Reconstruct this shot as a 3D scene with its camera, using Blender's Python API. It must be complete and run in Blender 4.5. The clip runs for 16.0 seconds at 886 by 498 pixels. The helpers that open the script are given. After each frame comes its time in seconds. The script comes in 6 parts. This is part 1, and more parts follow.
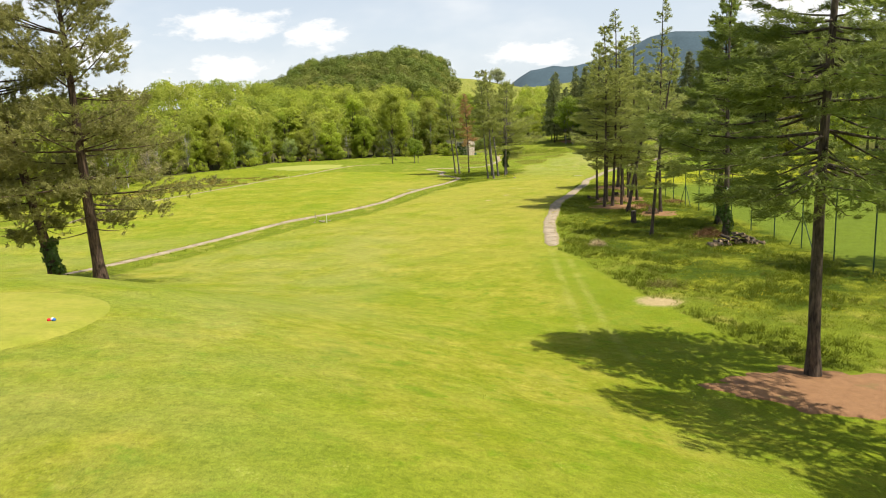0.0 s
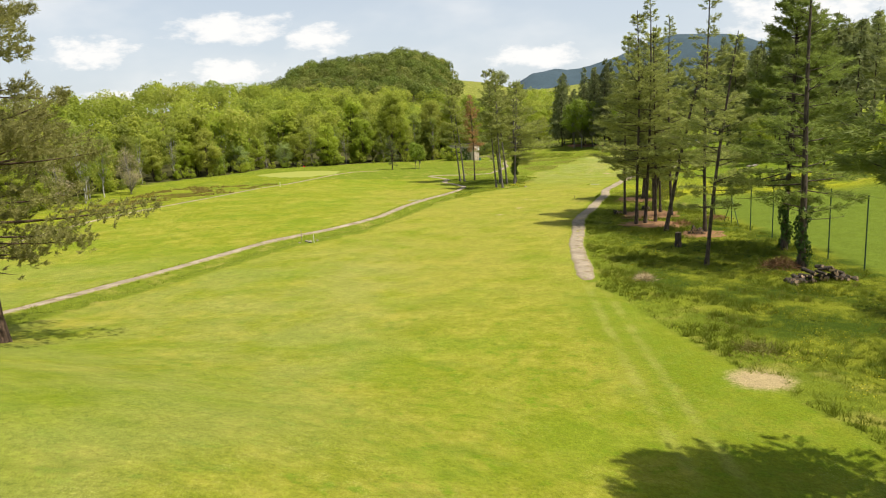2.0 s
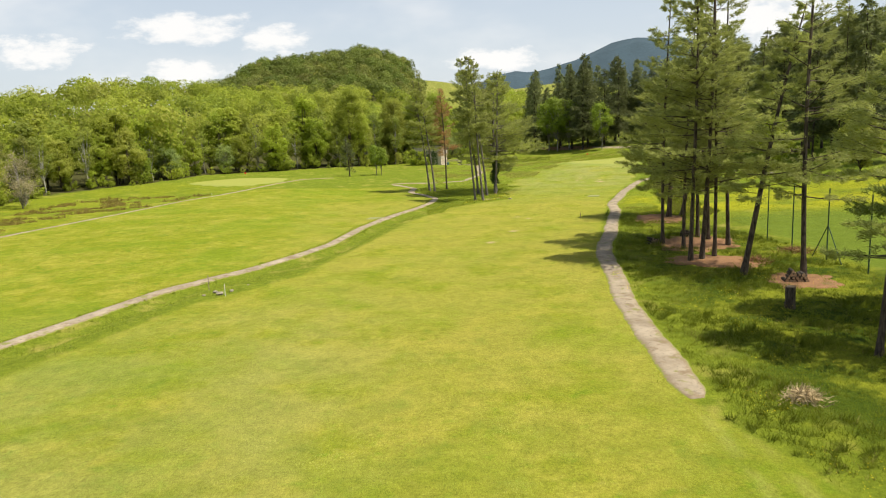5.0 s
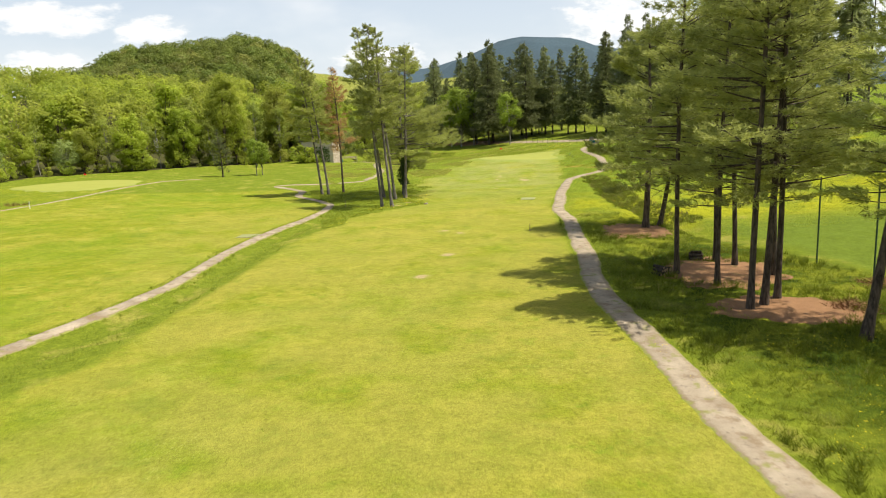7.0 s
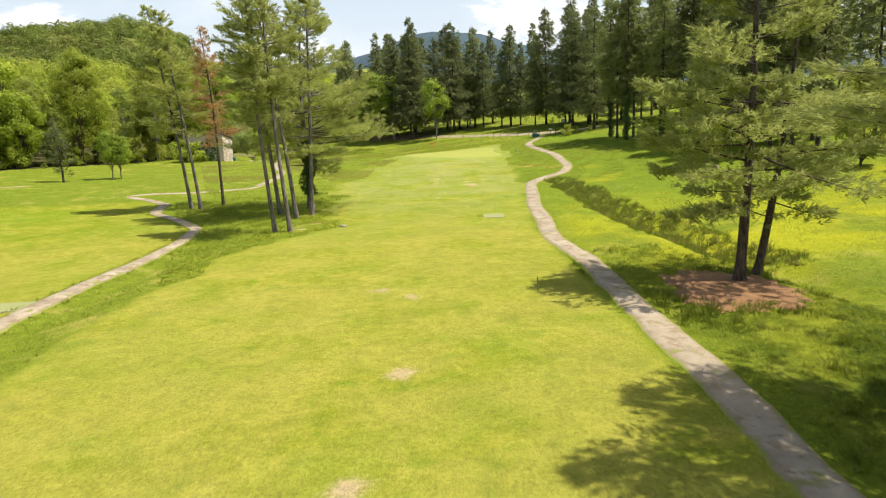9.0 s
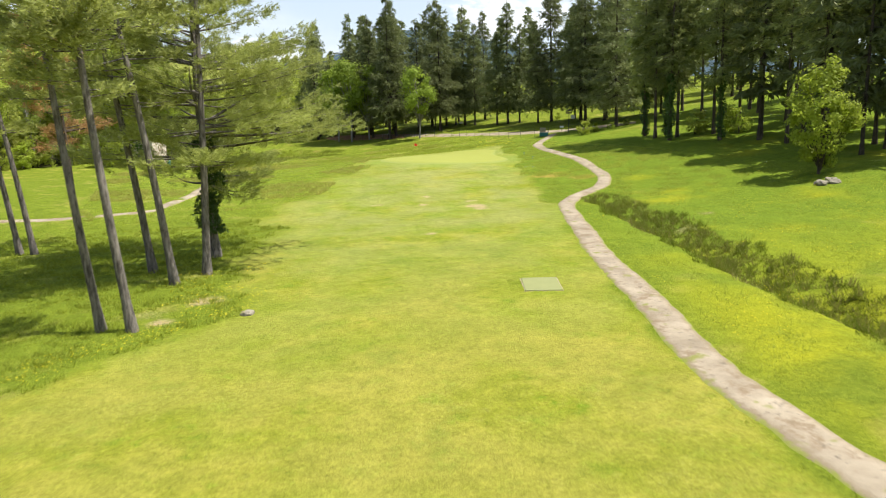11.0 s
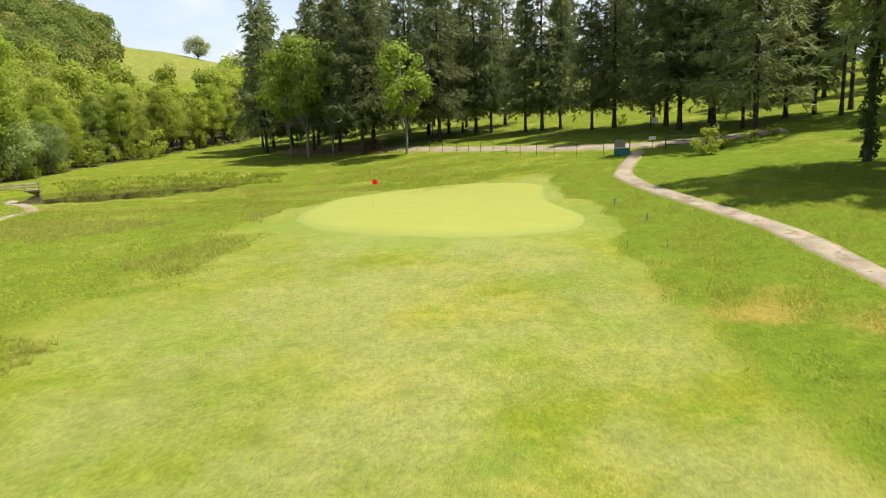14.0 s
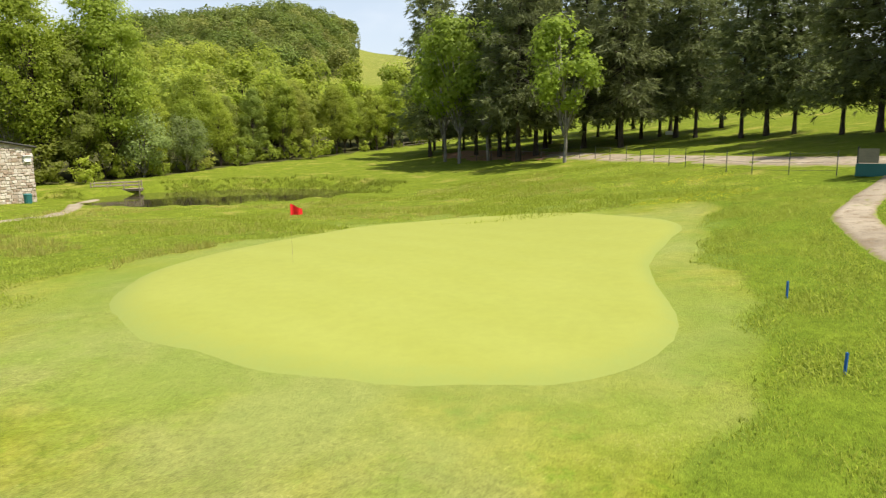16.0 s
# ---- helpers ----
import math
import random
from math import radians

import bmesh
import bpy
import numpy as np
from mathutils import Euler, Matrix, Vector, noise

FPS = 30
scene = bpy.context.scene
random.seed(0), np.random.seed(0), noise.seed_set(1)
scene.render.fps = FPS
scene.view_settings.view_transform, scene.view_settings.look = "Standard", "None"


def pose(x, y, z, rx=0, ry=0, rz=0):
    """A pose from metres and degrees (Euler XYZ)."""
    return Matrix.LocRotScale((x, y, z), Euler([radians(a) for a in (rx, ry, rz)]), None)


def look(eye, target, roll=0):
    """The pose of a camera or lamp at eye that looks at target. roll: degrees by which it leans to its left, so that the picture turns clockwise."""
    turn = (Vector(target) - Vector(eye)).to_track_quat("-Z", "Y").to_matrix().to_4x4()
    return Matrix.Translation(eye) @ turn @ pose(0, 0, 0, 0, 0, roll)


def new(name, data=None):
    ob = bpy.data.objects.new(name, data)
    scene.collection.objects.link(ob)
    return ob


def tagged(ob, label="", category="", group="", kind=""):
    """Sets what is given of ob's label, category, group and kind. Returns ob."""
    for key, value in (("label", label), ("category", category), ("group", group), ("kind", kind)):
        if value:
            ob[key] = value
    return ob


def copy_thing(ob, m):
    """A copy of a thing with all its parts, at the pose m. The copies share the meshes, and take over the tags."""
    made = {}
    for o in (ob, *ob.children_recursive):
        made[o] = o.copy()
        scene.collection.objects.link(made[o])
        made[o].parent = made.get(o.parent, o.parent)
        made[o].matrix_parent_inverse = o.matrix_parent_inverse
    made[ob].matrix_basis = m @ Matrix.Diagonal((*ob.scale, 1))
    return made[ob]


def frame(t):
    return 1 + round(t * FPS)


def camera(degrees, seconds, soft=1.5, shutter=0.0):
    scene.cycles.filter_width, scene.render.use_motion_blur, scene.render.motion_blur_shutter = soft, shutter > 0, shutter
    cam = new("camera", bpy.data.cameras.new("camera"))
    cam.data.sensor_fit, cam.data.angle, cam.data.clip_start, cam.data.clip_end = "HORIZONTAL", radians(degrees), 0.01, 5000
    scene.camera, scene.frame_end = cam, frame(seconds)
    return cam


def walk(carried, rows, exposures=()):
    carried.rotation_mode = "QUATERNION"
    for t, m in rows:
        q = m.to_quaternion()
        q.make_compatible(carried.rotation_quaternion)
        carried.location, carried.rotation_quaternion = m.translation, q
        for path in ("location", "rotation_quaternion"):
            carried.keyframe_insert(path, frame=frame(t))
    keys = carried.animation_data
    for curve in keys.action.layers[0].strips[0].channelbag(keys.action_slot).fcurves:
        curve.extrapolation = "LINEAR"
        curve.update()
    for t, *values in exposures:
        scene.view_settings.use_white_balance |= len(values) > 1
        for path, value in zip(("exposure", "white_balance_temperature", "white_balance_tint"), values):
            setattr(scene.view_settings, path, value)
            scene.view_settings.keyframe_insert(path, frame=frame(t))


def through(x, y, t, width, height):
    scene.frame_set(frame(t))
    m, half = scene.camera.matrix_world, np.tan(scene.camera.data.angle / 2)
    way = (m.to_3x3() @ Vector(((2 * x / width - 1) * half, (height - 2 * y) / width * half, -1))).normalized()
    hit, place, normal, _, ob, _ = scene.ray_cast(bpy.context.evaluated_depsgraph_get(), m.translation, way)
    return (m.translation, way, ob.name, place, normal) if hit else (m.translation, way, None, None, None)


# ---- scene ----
cam = camera(64.7, 16.0, 1.1, 0.2)
METRES, EYE, TILT, LEAN, TURN = 210.0, 12.0, 0.0, 0.0, 0.0
ROWS = [
    (0.0, 0.0, 0.0, 0.0, -0.43, -9.92, 2.45),
    (0.5, -0.0004, 0.0148, 0.0003, -0.42, -9.87, 2.47),
    (1.0, -0.001, 0.0306, 0.0006, -0.39, -9.81, 2.46),
    (1.5, -0.0016, 0.0469, 0.0009, -0.36, -9.75, 2.44),
    (2.0, -0.0023, 0.064, 0.001, -0.33, -9.67, 2.43),
    (2.5, -0.003, 0.0813, 0.0012, -0.32, -9.61, 2.39),
    (3.0, -0.0037, 0.0993, 0.0013, -0.4, -9.57, 2.37),
    (3.5, -0.0046, 0.1186, 0.0014, -0.58, -9.53, 2.32),
    (6.0, -0.0076, 0.243, -0.0038, -7.47, -9.81, 2.3),
    (6.5, -0.0064, 0.2738, -0.0055, -9.91, -9.96, 2.27),
    (7.0, -0.0039, 0.3064, -0.0071, -12.46, -10.15, 2.29),
    (7.5, 0.0001, 0.3414, -0.0086, -14.75, -10.32, 2.24),
    (8.0, 0.0057, 0.378, -0.0102, -16.77, -10.49, 2.19),
    (8.5, 0.0135, 0.4152, -0.0115, -18.78, -10.64, 2.14),
    (9.0, 0.0224, 0.4523, -0.0129, -19.64, -10.73, 2.1),
    (11.5, 0.0804, 0.6292, -0.0175, -21.42, -10.87, 1.89),
    (12.0, 0.0954, 0.6684, -0.0174, -21.43, -10.94, 1.95),
    (12.5, 0.1125, 0.7127, -0.0179, -21.42, -10.95, 1.97),
    (13.0, 0.131, 0.7596, -0.0183, -21.41, -10.96, 1.97),
    (13.5, 0.1494, 0.8048, -0.0177, -21.28, -10.85, 1.96),
    (14.0, 0.1691, 0.8437, -0.0181, -20.79, -10.52, 1.91),
    (14.5, 0.1909, 0.8716, -0.0193, -18.03, -10.19, 1.71),
    (15.0, 0.2128, 0.8961, -0.0208, -11.93, -10.02, 1.5),
    (15.5, 0.2326, 0.9193, -0.0226, -7.39, -9.81, 1.25),
    (16.0, 0.2504, 0.9398, -0.0243, -0.59, -9.47, 0.94),
]
walk(cam, [(t, pose(0, 0, EYE, TILT, LEAN, TURN) @ pose(METRES * x, METRES * y, METRES * z, 90 + pitch, roll, yaw)) for t, x, y, z, yaw, pitch, roll in ROWS],
     exposures=[(0, 0.68, 6750, 10), (1.5, 0.57, 6750, 10), (3.5, 0.47, 6750, 10), (7.0, 0.66, 6750, 10), (9.0, 0.78, 6650, 10), (11.5, 0.81, 6250, 10), (13.0, 0.79, 6400, 10), (16.0, 0.73, 6450, 10)])

# ---- world, sun, exposure ----
SUN = Vector((0.90, -0.40, 1.95)).normalized()


class Nodes:
    """Small wrapper to build node trees."""

    def __init__(self, tree):
        self.tree = tree
        tree.nodes.clear()

    def add(self, kind, **values):
        n = self.tree.nodes.new(kind)
        for k, v in values.items():
            setattr(n, k, v)
        return n

    def put(self, node, slot, value):
        sock = node.inputs[slot]
        if hasattr(value, "is_output"):
            self.tree.links.new(value, sock)
        else:
            sock.default_value = value

    def math(self, op, a, b=0.0, clamp=False):
        n = self.add("ShaderNodeMath", operation=op, use_clamp=clamp)
        self.put(n, 0, a)
        self.put(n, 1, b)
        return n.outputs[0]

    def noise(self, vec, scale, detail=3.0, rough=0.55, out=0):
        n = self.add("ShaderNodeTexNoise")
        if vec is not None:
            self.put(n, "Vector", vec)
        self.put(n, "Scale", scale)
        self.put(n, "Detail", detail)
        self.put(n, "Roughness", rough)
        return n.outputs[out]

    def step(self, x, lo, hi, smooth=True):
        n = self.add("ShaderNodeMapRange", interpolation_type="SMOOTHSTEP" if smooth else "LINEAR")
        self.put(n, 0, x)
        self.put(n, 1, lo)
        self.put(n, 2, hi)
        return n.outputs[0]

    def mix(self, fac, a, b, blend="MIX"):
        n = self.add("ShaderNodeMix", data_type="RGBA", blend_type=blend)
        self.put(n, 0, fac)
        for slot, v in ((6, a), (7, b)):
            self.put(n, slot, v if hasattr(v, "is_output") else (*v, 1.0))
        return n.outputs[2]

    def value(self, col, v):
        n = self.add("ShaderNodeHueSaturation")
        self.put(n, "Value", v)
        self.put(n, "Color", col)
        return n.outputs[0]

    def bump(self, height, strength, distance):
        n = self.add("ShaderNodeBump")
        self.put(n, "Strength", strength)
        self.put(n, "Distance", distance)
        self.put(n, "Height", height)
        return n.outputs[0]


def make_world():
    w = bpy.data.worlds.new("sky")
    scene.world = w
    w.use_nodes = True
    N = Nodes(w.node_tree)
    sky = N.add("ShaderNodeTexSky", sky_type="NISHITA", sun_disc=False)
    sky.sun_elevation = math.asin(SUN.z)
    sky.sun_rotation = math.atan2(SUN.x, SUN.y)
    sky.air_density, sky.dust_density, sky.ozone_density = 1.0, 2.0, 1.0
    co = N.add("ShaderNodeTexCoord").outputs["Generated"]
    sep = N.add("ShaderNodeSeparateXYZ")
    N.put(sep, 0, co)
    x, y, z = sep.outputs
    yy = N.math("MAXIMUM", y, 0.05)
    a, e = N.math("DIVIDE", x, yy), N.math("DIVIDE", z, yy)
    comb = N.add("ShaderNodeCombineXYZ")
    N.put(comb, 0, a)
    N.put(comb, 1, N.math("MULTIPLY", e, 2.2))
    puff = N.noise(comb.outputs[0], 22.0, 6.0, 0.62)
    wisp = N.noise(comb.outputs[0], 4.0, 4.0, 0.55)
    total = None
    # cumulus: direction across, height, half width, half height
    for ca, ce, wa, we in ((-0.28, 0.150, 0.10, 0.024), (-0.165, 0.130, 0.050, 0.026), (-0.29, 0.092, 0.075, 0.026),
                           (-0.48, 0.125, 0.075, 0.028), (0.14, 0.095, 0.08, 0.02), (0.52, 0.14, 0.13, 0.05),
                           (-0.66, 0.045, 0.07, 0.03), (-0.42, 0.06, 0.09, 0.015), (0.95, 0.2, 0.2, 0.06), (-1.0, 0.2, 0.2, 0.06)):
        d = N.math("ADD", N.math("POWER", N.math("DIVIDE", N.math("SUBTRACT", a, ca), wa), 2.0),
                   N.math("POWER", N.math("DIVIDE", N.math("SUBTRACT", e, ce), we), 2.0))
        m = N.math("SUBTRACT", 1.0, d)
        total = m if total is None else N.math("MAXIMUM", total, m)
    m = N.math("ADD", N.math("MAXIMUM", total, -1.2), N.math("MULTIPLY", N.math("SUBTRACT", puff, 0.5), 3.4))
    cloud = N.step(m, 0.0, 1.0)
    veil = N.math("MULTIPLY", N.step(wisp, 0.42, 0.75), 0.45)
    haze = N.math("SUBTRACT", 1.0, N.step(z, 0.0, 0.55))
    pale = N.mix(N.math("MULTIPLY", haze, 0.72), sky.outputs[0], (5.7, 6.3, 7.0))
    col = N.mix(N.math("MAXIMUM", N.math("MULTIPLY", cloud, 0.9), veil), pale, (7.5, 7.55, 7.6))
    bg = N.add("ShaderNodeBackground")
    N.put(bg, 0, col)
    N.put(bg, 1, 0.095)
    out = N.add("ShaderNodeOutputWorld")
    N.put(out, 0, bg.outputs[0])


make_world()
sun = new("sun", bpy.data.lights.new("sun", "SUN"))
sun.data.energy, sun.data.angle, sun.data.color = 4.4, radians(0.53), (1.0, 0.95, 0.86)
sun.matrix_world = look(SUN * 100, (0, 0, 0))


# ---- materials ----
def material(name):
    m = bpy.data.materials.new(name)
    m.use_nodes = True
    return m, Nodes(m.node_tree)


def finish(N, color, rough=0.8, normal=None, metal=0.0, spec=0.3):
    b = N.add("ShaderNodeBsdfPrincipled")
    N.put(b, "Base Color", color if hasattr(color, "is_output") else (*color, 1.0))
    N.put(b, "Roughness", rough)
    N.put(b, "Metallic", metal)
    N.put(b, "Specular IOR Level", spec)
    if normal is not None:
        N.put(b, "Normal", normal)
    out = N.add("ShaderNodeOutputMaterial")
    N.put(out, 0, b.outputs[0])


def object_co(N):
    return N.add("ShaderNodeTexCoord").outputs["Object"]


def plain(name, color, rough=0.7, scale=6.0, vary=0.25, bump=0.15, metal=0.0, depth=0.02):
    """A surface of one colour with stains at two scales and fine relief."""
    m, N = material(name)
    co = object_co(N)
    n1, n2 = N.noise(co, scale * 0.25, 4), N.noise(co, scale * 4, 3)
    v = N.math("ADD", N.math("MULTIPLY", n1, 2 * vary), N.math("MULTIPLY", n2, 2 * vary))
    v = N.math("ADD", v, 1.0 - 2 * vary)
    rgb = N.add("ShaderNodeRGB")
    rgb.outputs[0].default_value = (*color, 1)
    finish(N, N.value(rgb.outputs[0], v), rough, N.bump(n2, bump, depth), metal)
    return m


def leafy(name, dark, light, tint, through=0.35, rough=0.6, mass=False, mixed=False, tufted=False):
    """Foliage: each leaf or needle takes a colour of its own, each tree a cast of its own (kept on the mesh where many trees are one mass)."""
    m, N = material(name)
    island = N.add("ShaderNodeNewGeometry").outputs["Random Per Island"]
    each = attr(N, "cast") if mass else N.add("ShaderNodeObjectInfo").outputs["Random"]
    big = N.noise(object_co(N), 0.35, 2)
    f = N.math("ADD", N.math("MULTIPLY", island, 0.35 if mass else 0.65), N.math("MULTIPLY", big, 0.75 if mass else 0.45), clamp=True)
    if tufted:
        f = N.math("ADD", N.math("ADD", N.math("MULTIPLY", island, 0.25), N.math("MULTIPLY", attr(N, "tuft"), 0.60)), N.math("MULTIPLY", big, 0.30), clamp=True)
    col = N.mix(f, dark, light)
    col = N.mix(N.math("MULTIPLY", each, 0.40 if tufted else 0.55), col, tint)
    if mixed:
        col = N.mix(N.math("MULTIPLY", N.step(N.math("FRACT", N.math("MULTIPLY", each, 13.7)), 0.6, 1.0), 0.5), col, (0.32, 0.29, 0.08))
        col = N.mix(N.math("MULTIPLY", N.step(N.math("FRACT", N.math("MULTIPLY", each, 29.3)), 0.6, 1.0), 0.4), col, (0.095, 0.165, 0.028))
    col = N.value(col, N.math("ADD", 0.72, N.math("MULTIPLY", N.math("FRACT", N.math("MULTIPLY", each, 7.31)), 0.56)))
    d = N.add("ShaderNodeBsdfPrincipled")
    N.put(d, "Base Color", col)
    N.put(d, "Roughness", rough)
    N.put(d, "Specular IOR Level", 0.25)
    t = N.add("ShaderNodeBsdfTranslucent")
    N.put(t, 0, N.mix(0.35, col, light))
    mx = N.add("ShaderNodeMixShader")
    N.put(mx, 0, through)
    N.put(mx, 1, d.outputs[0])
    N.put(mx, 2, t.outputs[0])
    out = N.add("ShaderNodeOutputMaterial")
    N.put(out, 0, mx.outputs[0])
    return m


def attr(N, name):
    return N.add("ShaderNodeAttribute", attribute_name=name).outputs["Fac"]


def turf_material():
    m, N = material("turf")
    co = object_co(N)
    fresh = attr(N, "fresh")
    rough, dry, range_lawn, wood, parch, pale, lush, gold = attr(N, "rough"), attr(N, "dry"), attr(N, "lawn"), attr(N, "litter"), attr(N, "parch"), attr(N, "pale"), attr(N, "lush"), attr(N, "gold")
    huge, mid = N.noise(co, 0.06, 3), N.noise(co, 0.32, 4, 0.6)
    clump, fine, blade = N.noise(co, 1.6, 4, 0.65), N.noise(co, 7.0, 4, 0.7), N.noise(co, 30.0, 3, 0.7)
    # mown grass: green to straw in broad patches
    straw = N.step(N.math("ADD", N.math("ADD", N.math("MULTIPLY", mid, 0.75), N.math("MULTIPLY", huge, 0.5)), N.math("MULTIPLY", clump, 0.35)), 0.66, 1.02)
    mown = N.mix(straw, (0.178, 0.208, 0.013), (0.268, 0.250, 0.036))
    mown = N.mix(N.step(N.noise(co, 0.9, 4, 0.7), 0.52, 0.70), mown, (0.128, 0.188, 0.010))
    mown = N.mix(N.math("MULTIPLY", N.step(N.noise(co, 2.4, 4, 0.7), 0.55, 0.72), 0.4), mown, (0.27, 0.262, 0.06))
    patch = N.noise(co, 0.18, 4, 0.6)
    mown = N.mix(N.math("MULTIPLY", N.step(N.noise(co, 0.075, 4, 0.65), 0.46, 0.62), 0.6), mown, (0.142, 0.202, 0.011))
    mown = N.mix(N.math("MULTIPLY", N.math("MULTIPLY", parch, 0.7), N.step(patch, 0.28, 0.60)), mown, (0.266, 0.247, 0.044))
    mown = N.mix(N.math("MULTIPLY", pale, N.math("MULTIPLY", N.step(patch, 0.28, 0.64), 0.88)), mown, (0.236, 0.246, 0.070))
    mown = N.mix(N.math("MULTIPLY", N.math("MULTIPLY", pale, N.step(N.noise(co, 0.13, 5, 0.7), 0.50, 0.64)), 0.55), mown, (0.150, 0.212, 0.018))
    mown = N.mix(N.math("MULTIPLY", N.math("MULTIPLY", pale, N.step(N.noise(co, 0.55, 4, 0.7), 0.58, 0.70)), 0.45), mown, (0.140, 0.205, 0.016))
    mown = N.mix(N.math("MULTIPLY", attr(N, "moist"), N.math("ADD", 0.35, N.math("MULTIPLY", N.step(clump, 0.4, 0.6), 0.4))), mown, (0.118, 0.172, 0.010))
    # drifts of pale seed heads and daisies
    drift = N.step(N.math("ADD", N.noise(co, 0.21, 4, 0.65), N.math("MULTIPLY", N.math("SUBTRACT", clump, 0.5), 0.3)), 0.50, 0.66)
    fleck = N.step(N.noise(co, 17.0, 2, 0.7), 0.56, 0.68)
    mown = N.mix(N.math("MULTIPLY", N.math("MULTIPLY", drift, fleck), 0.55), mown, (0.42, 0.41, 0.12))
    tuft = N.step(N.math("ADD", N.noise(co, 0.33, 4, 0.7), N.math("MULTIPLY", N.math("SUBTRACT", fine, 0.5), 0.35)), 0.56, 0.68)
    mown = N.mix(N.math("MULTIPLY", tuft, 0.35), mown, (0.110, 0.158, 0.018))
    # two faint wheel tracks running on from the path's end
    sep = N.add("ShaderNodeSeparateXYZ")
    N.put(sep, 0, co)
    along = N.math("MULTIPLY", N.step(sep.outputs[1], 26.0, 36.0), N.step(sep.outputs[1], 68.0, 65.0))
    for x0, slope in ((6.75, 0.0957), (8.35, 0.0850)):
        off = N.math("ABSOLUTE", N.math("SUBTRACT", sep.outputs[0], N.math("ADD", x0, N.math("MULTIPLY", N.math("SUBTRACT", sep.outputs[1], 29.0), slope))))
        off = N.math("ADD", off, N.math("MULTIPLY", N.math("SUBTRACT", clump, 0.5), 0.6))
        worn = N.math("MULTIPLY", N.math("SUBTRACT", 1.0, N.step(off, 0.05, 0.5)), along)
        mown = N.mix(N.math("MULTIPLY", worn, N.math("MULTIPLY", N.step(N.noise(co, 0.5, 3), 0.3, 0.65), 0.42)), mown, (0.29, 0.285, 0.070))
    # unmown grass
    long_grass = N.mix(clump, (0.085, 0.125, 0.009), (0.185, 0.215, 0.020))
    long_grass = N.mix(N.step(mid, 0.52, 0.72), long_grass, (0.24, 0.225, 0.045))
    long_grass = N.mix(N.math("MULTIPLY", gold, N.step(N.noise(co, 0.14, 4, 0.6), 0.34, 0.56)), long_grass, (0.258, 0.264, 0.013))
    long_grass = N.mix(N.math("MULTIPLY", fresh, N.step(N.noise(co, 0.11, 4, 0.6), 0.25, 0.5)), long_grass, N.mix(clump, (0.088, 0.140, 0.010), (0.160, 0.208, 0.018)))
    # lush rough, its dark patches coloured in for shadows of the pines
    long_grass = N.mix(lush, long_grass, N.mix(N.step(N.math("ADD", N.noise(co, 0.22, 4, 0.6), N.math("MULTIPLY", N.math("SUBTRACT", clump, 0.5), 0.25)), 0.42, 0.60), (0.040, 0.064, 0.005), (0.155, 0.172, 0.014)))
    edge = N.step(N.math("ADD", rough, N.math("MULTIPLY", N.math("SUBTRACT", clump, 0.5), 0.5)), 0.35, 0.65)
    col = N.mix(edge, mown, long_grass)
    col = N.mix(N.step(N.math("ADD", dry, N.math("MULTIPLY", N.math("SUBTRACT", fine, 0.5), 0.8)), 0.35, 0.8), col, (0.35, 0.275, 0.14))
    tan = N.step(N.math("ADD", attr(N, "tawny"), N.math("ADD", N.math("MULTIPLY", N.math("SUBTRACT", mid, 0.5), 1.1), N.math("MULTIPLY", N.math("SUBTRACT", fine, 0.5), 0.5))), 0.32, 0.85)
    col = N.mix(N.math("MULTIPLY", tan, 0.75), col, (0.300, 0.216, 0.048))
    col = N.mix(range_lawn, col, N.mix(clump, (0.094, 0.138, 0.014), (0.122, 0.160, 0.020)))
    col = N.mix(N.math("MULTIPLY", attr(N, "collar"), 0.4), col, N.mix(clump, (0.212, 0.272, 0.060), (0.245, 0.286, 0.072)))
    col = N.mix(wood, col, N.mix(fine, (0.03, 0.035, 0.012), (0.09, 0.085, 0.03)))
    value = 1.0
    for layer, amount in ((fine, 0.46), (blade, 0.62), (clump, 0.20), (mid, 0.10), (N.noise(co, 3.6, 3, 0.6), 0.14), (N.noise(co, 90.0, 2, 0.6), 0.25)):
        value = N.math("ADD", N.math("MULTIPLY", N.math("SUBTRACT", N.step(layer, 0.3, 0.7, False), 0.5), amount), value)
    close = N.math("SUBTRACT", 1.0, N.math("MULTIPLY", attr(N, "collar"), 0.55))
    col = N.value(col, N.math("ADD", 1.0, N.math("MULTIPLY", N.math("SUBTRACT", value, 1.0), close)))
    finish(N, col, 0.95, N.bump(N.math("ADD", fine, N.math("MULTIPLY", blade, 0.5)), 0.7, 0.10), spec=0.05)
    return m


def green_material():
    m, N = material("putting_turf")
    co = object_co(N)
    a, b, c = N.noise(co, 0.35, 3), N.noise(co, 3.0, 4), N.noise(co, 45.0, 2)
    wave = N.add("ShaderNodeTexWave", wave_type="BANDS", bands_direction="DIAGONAL")
    N.put(wave, "Vector", co)
    N.put(wave, "Scale", 0.16)
    N.put(wave, "Distortion", 1.0)
    col = N.mix(a, (0.242, 0.258, 0.042), (0.275, 0.288, 0.055))
    col = N.mix(N.math("MULTIPLY", wave.outputs[1], 0.07), col, (0.33, 0.36, 0.09))
    edge = N.step(N.math("ADD", attr(N, "rim"), N.math("MULTIPLY", N.math("SUBTRACT", b, 0.5), 0.12)), 0.88, 0.99)
    col = N.mix(edge, col, (0.212, 0.244, 0.052))
    v = N.math("ADD", N.math("ADD", N.math("MULTIPLY", b, 0.2), N.math("MULTIPLY", c, 0.3)), 0.75)
    finish(N, N.value(col, v), 0.8, N.bump(c, 0.2, 0.01), spec=0.2)
    return m


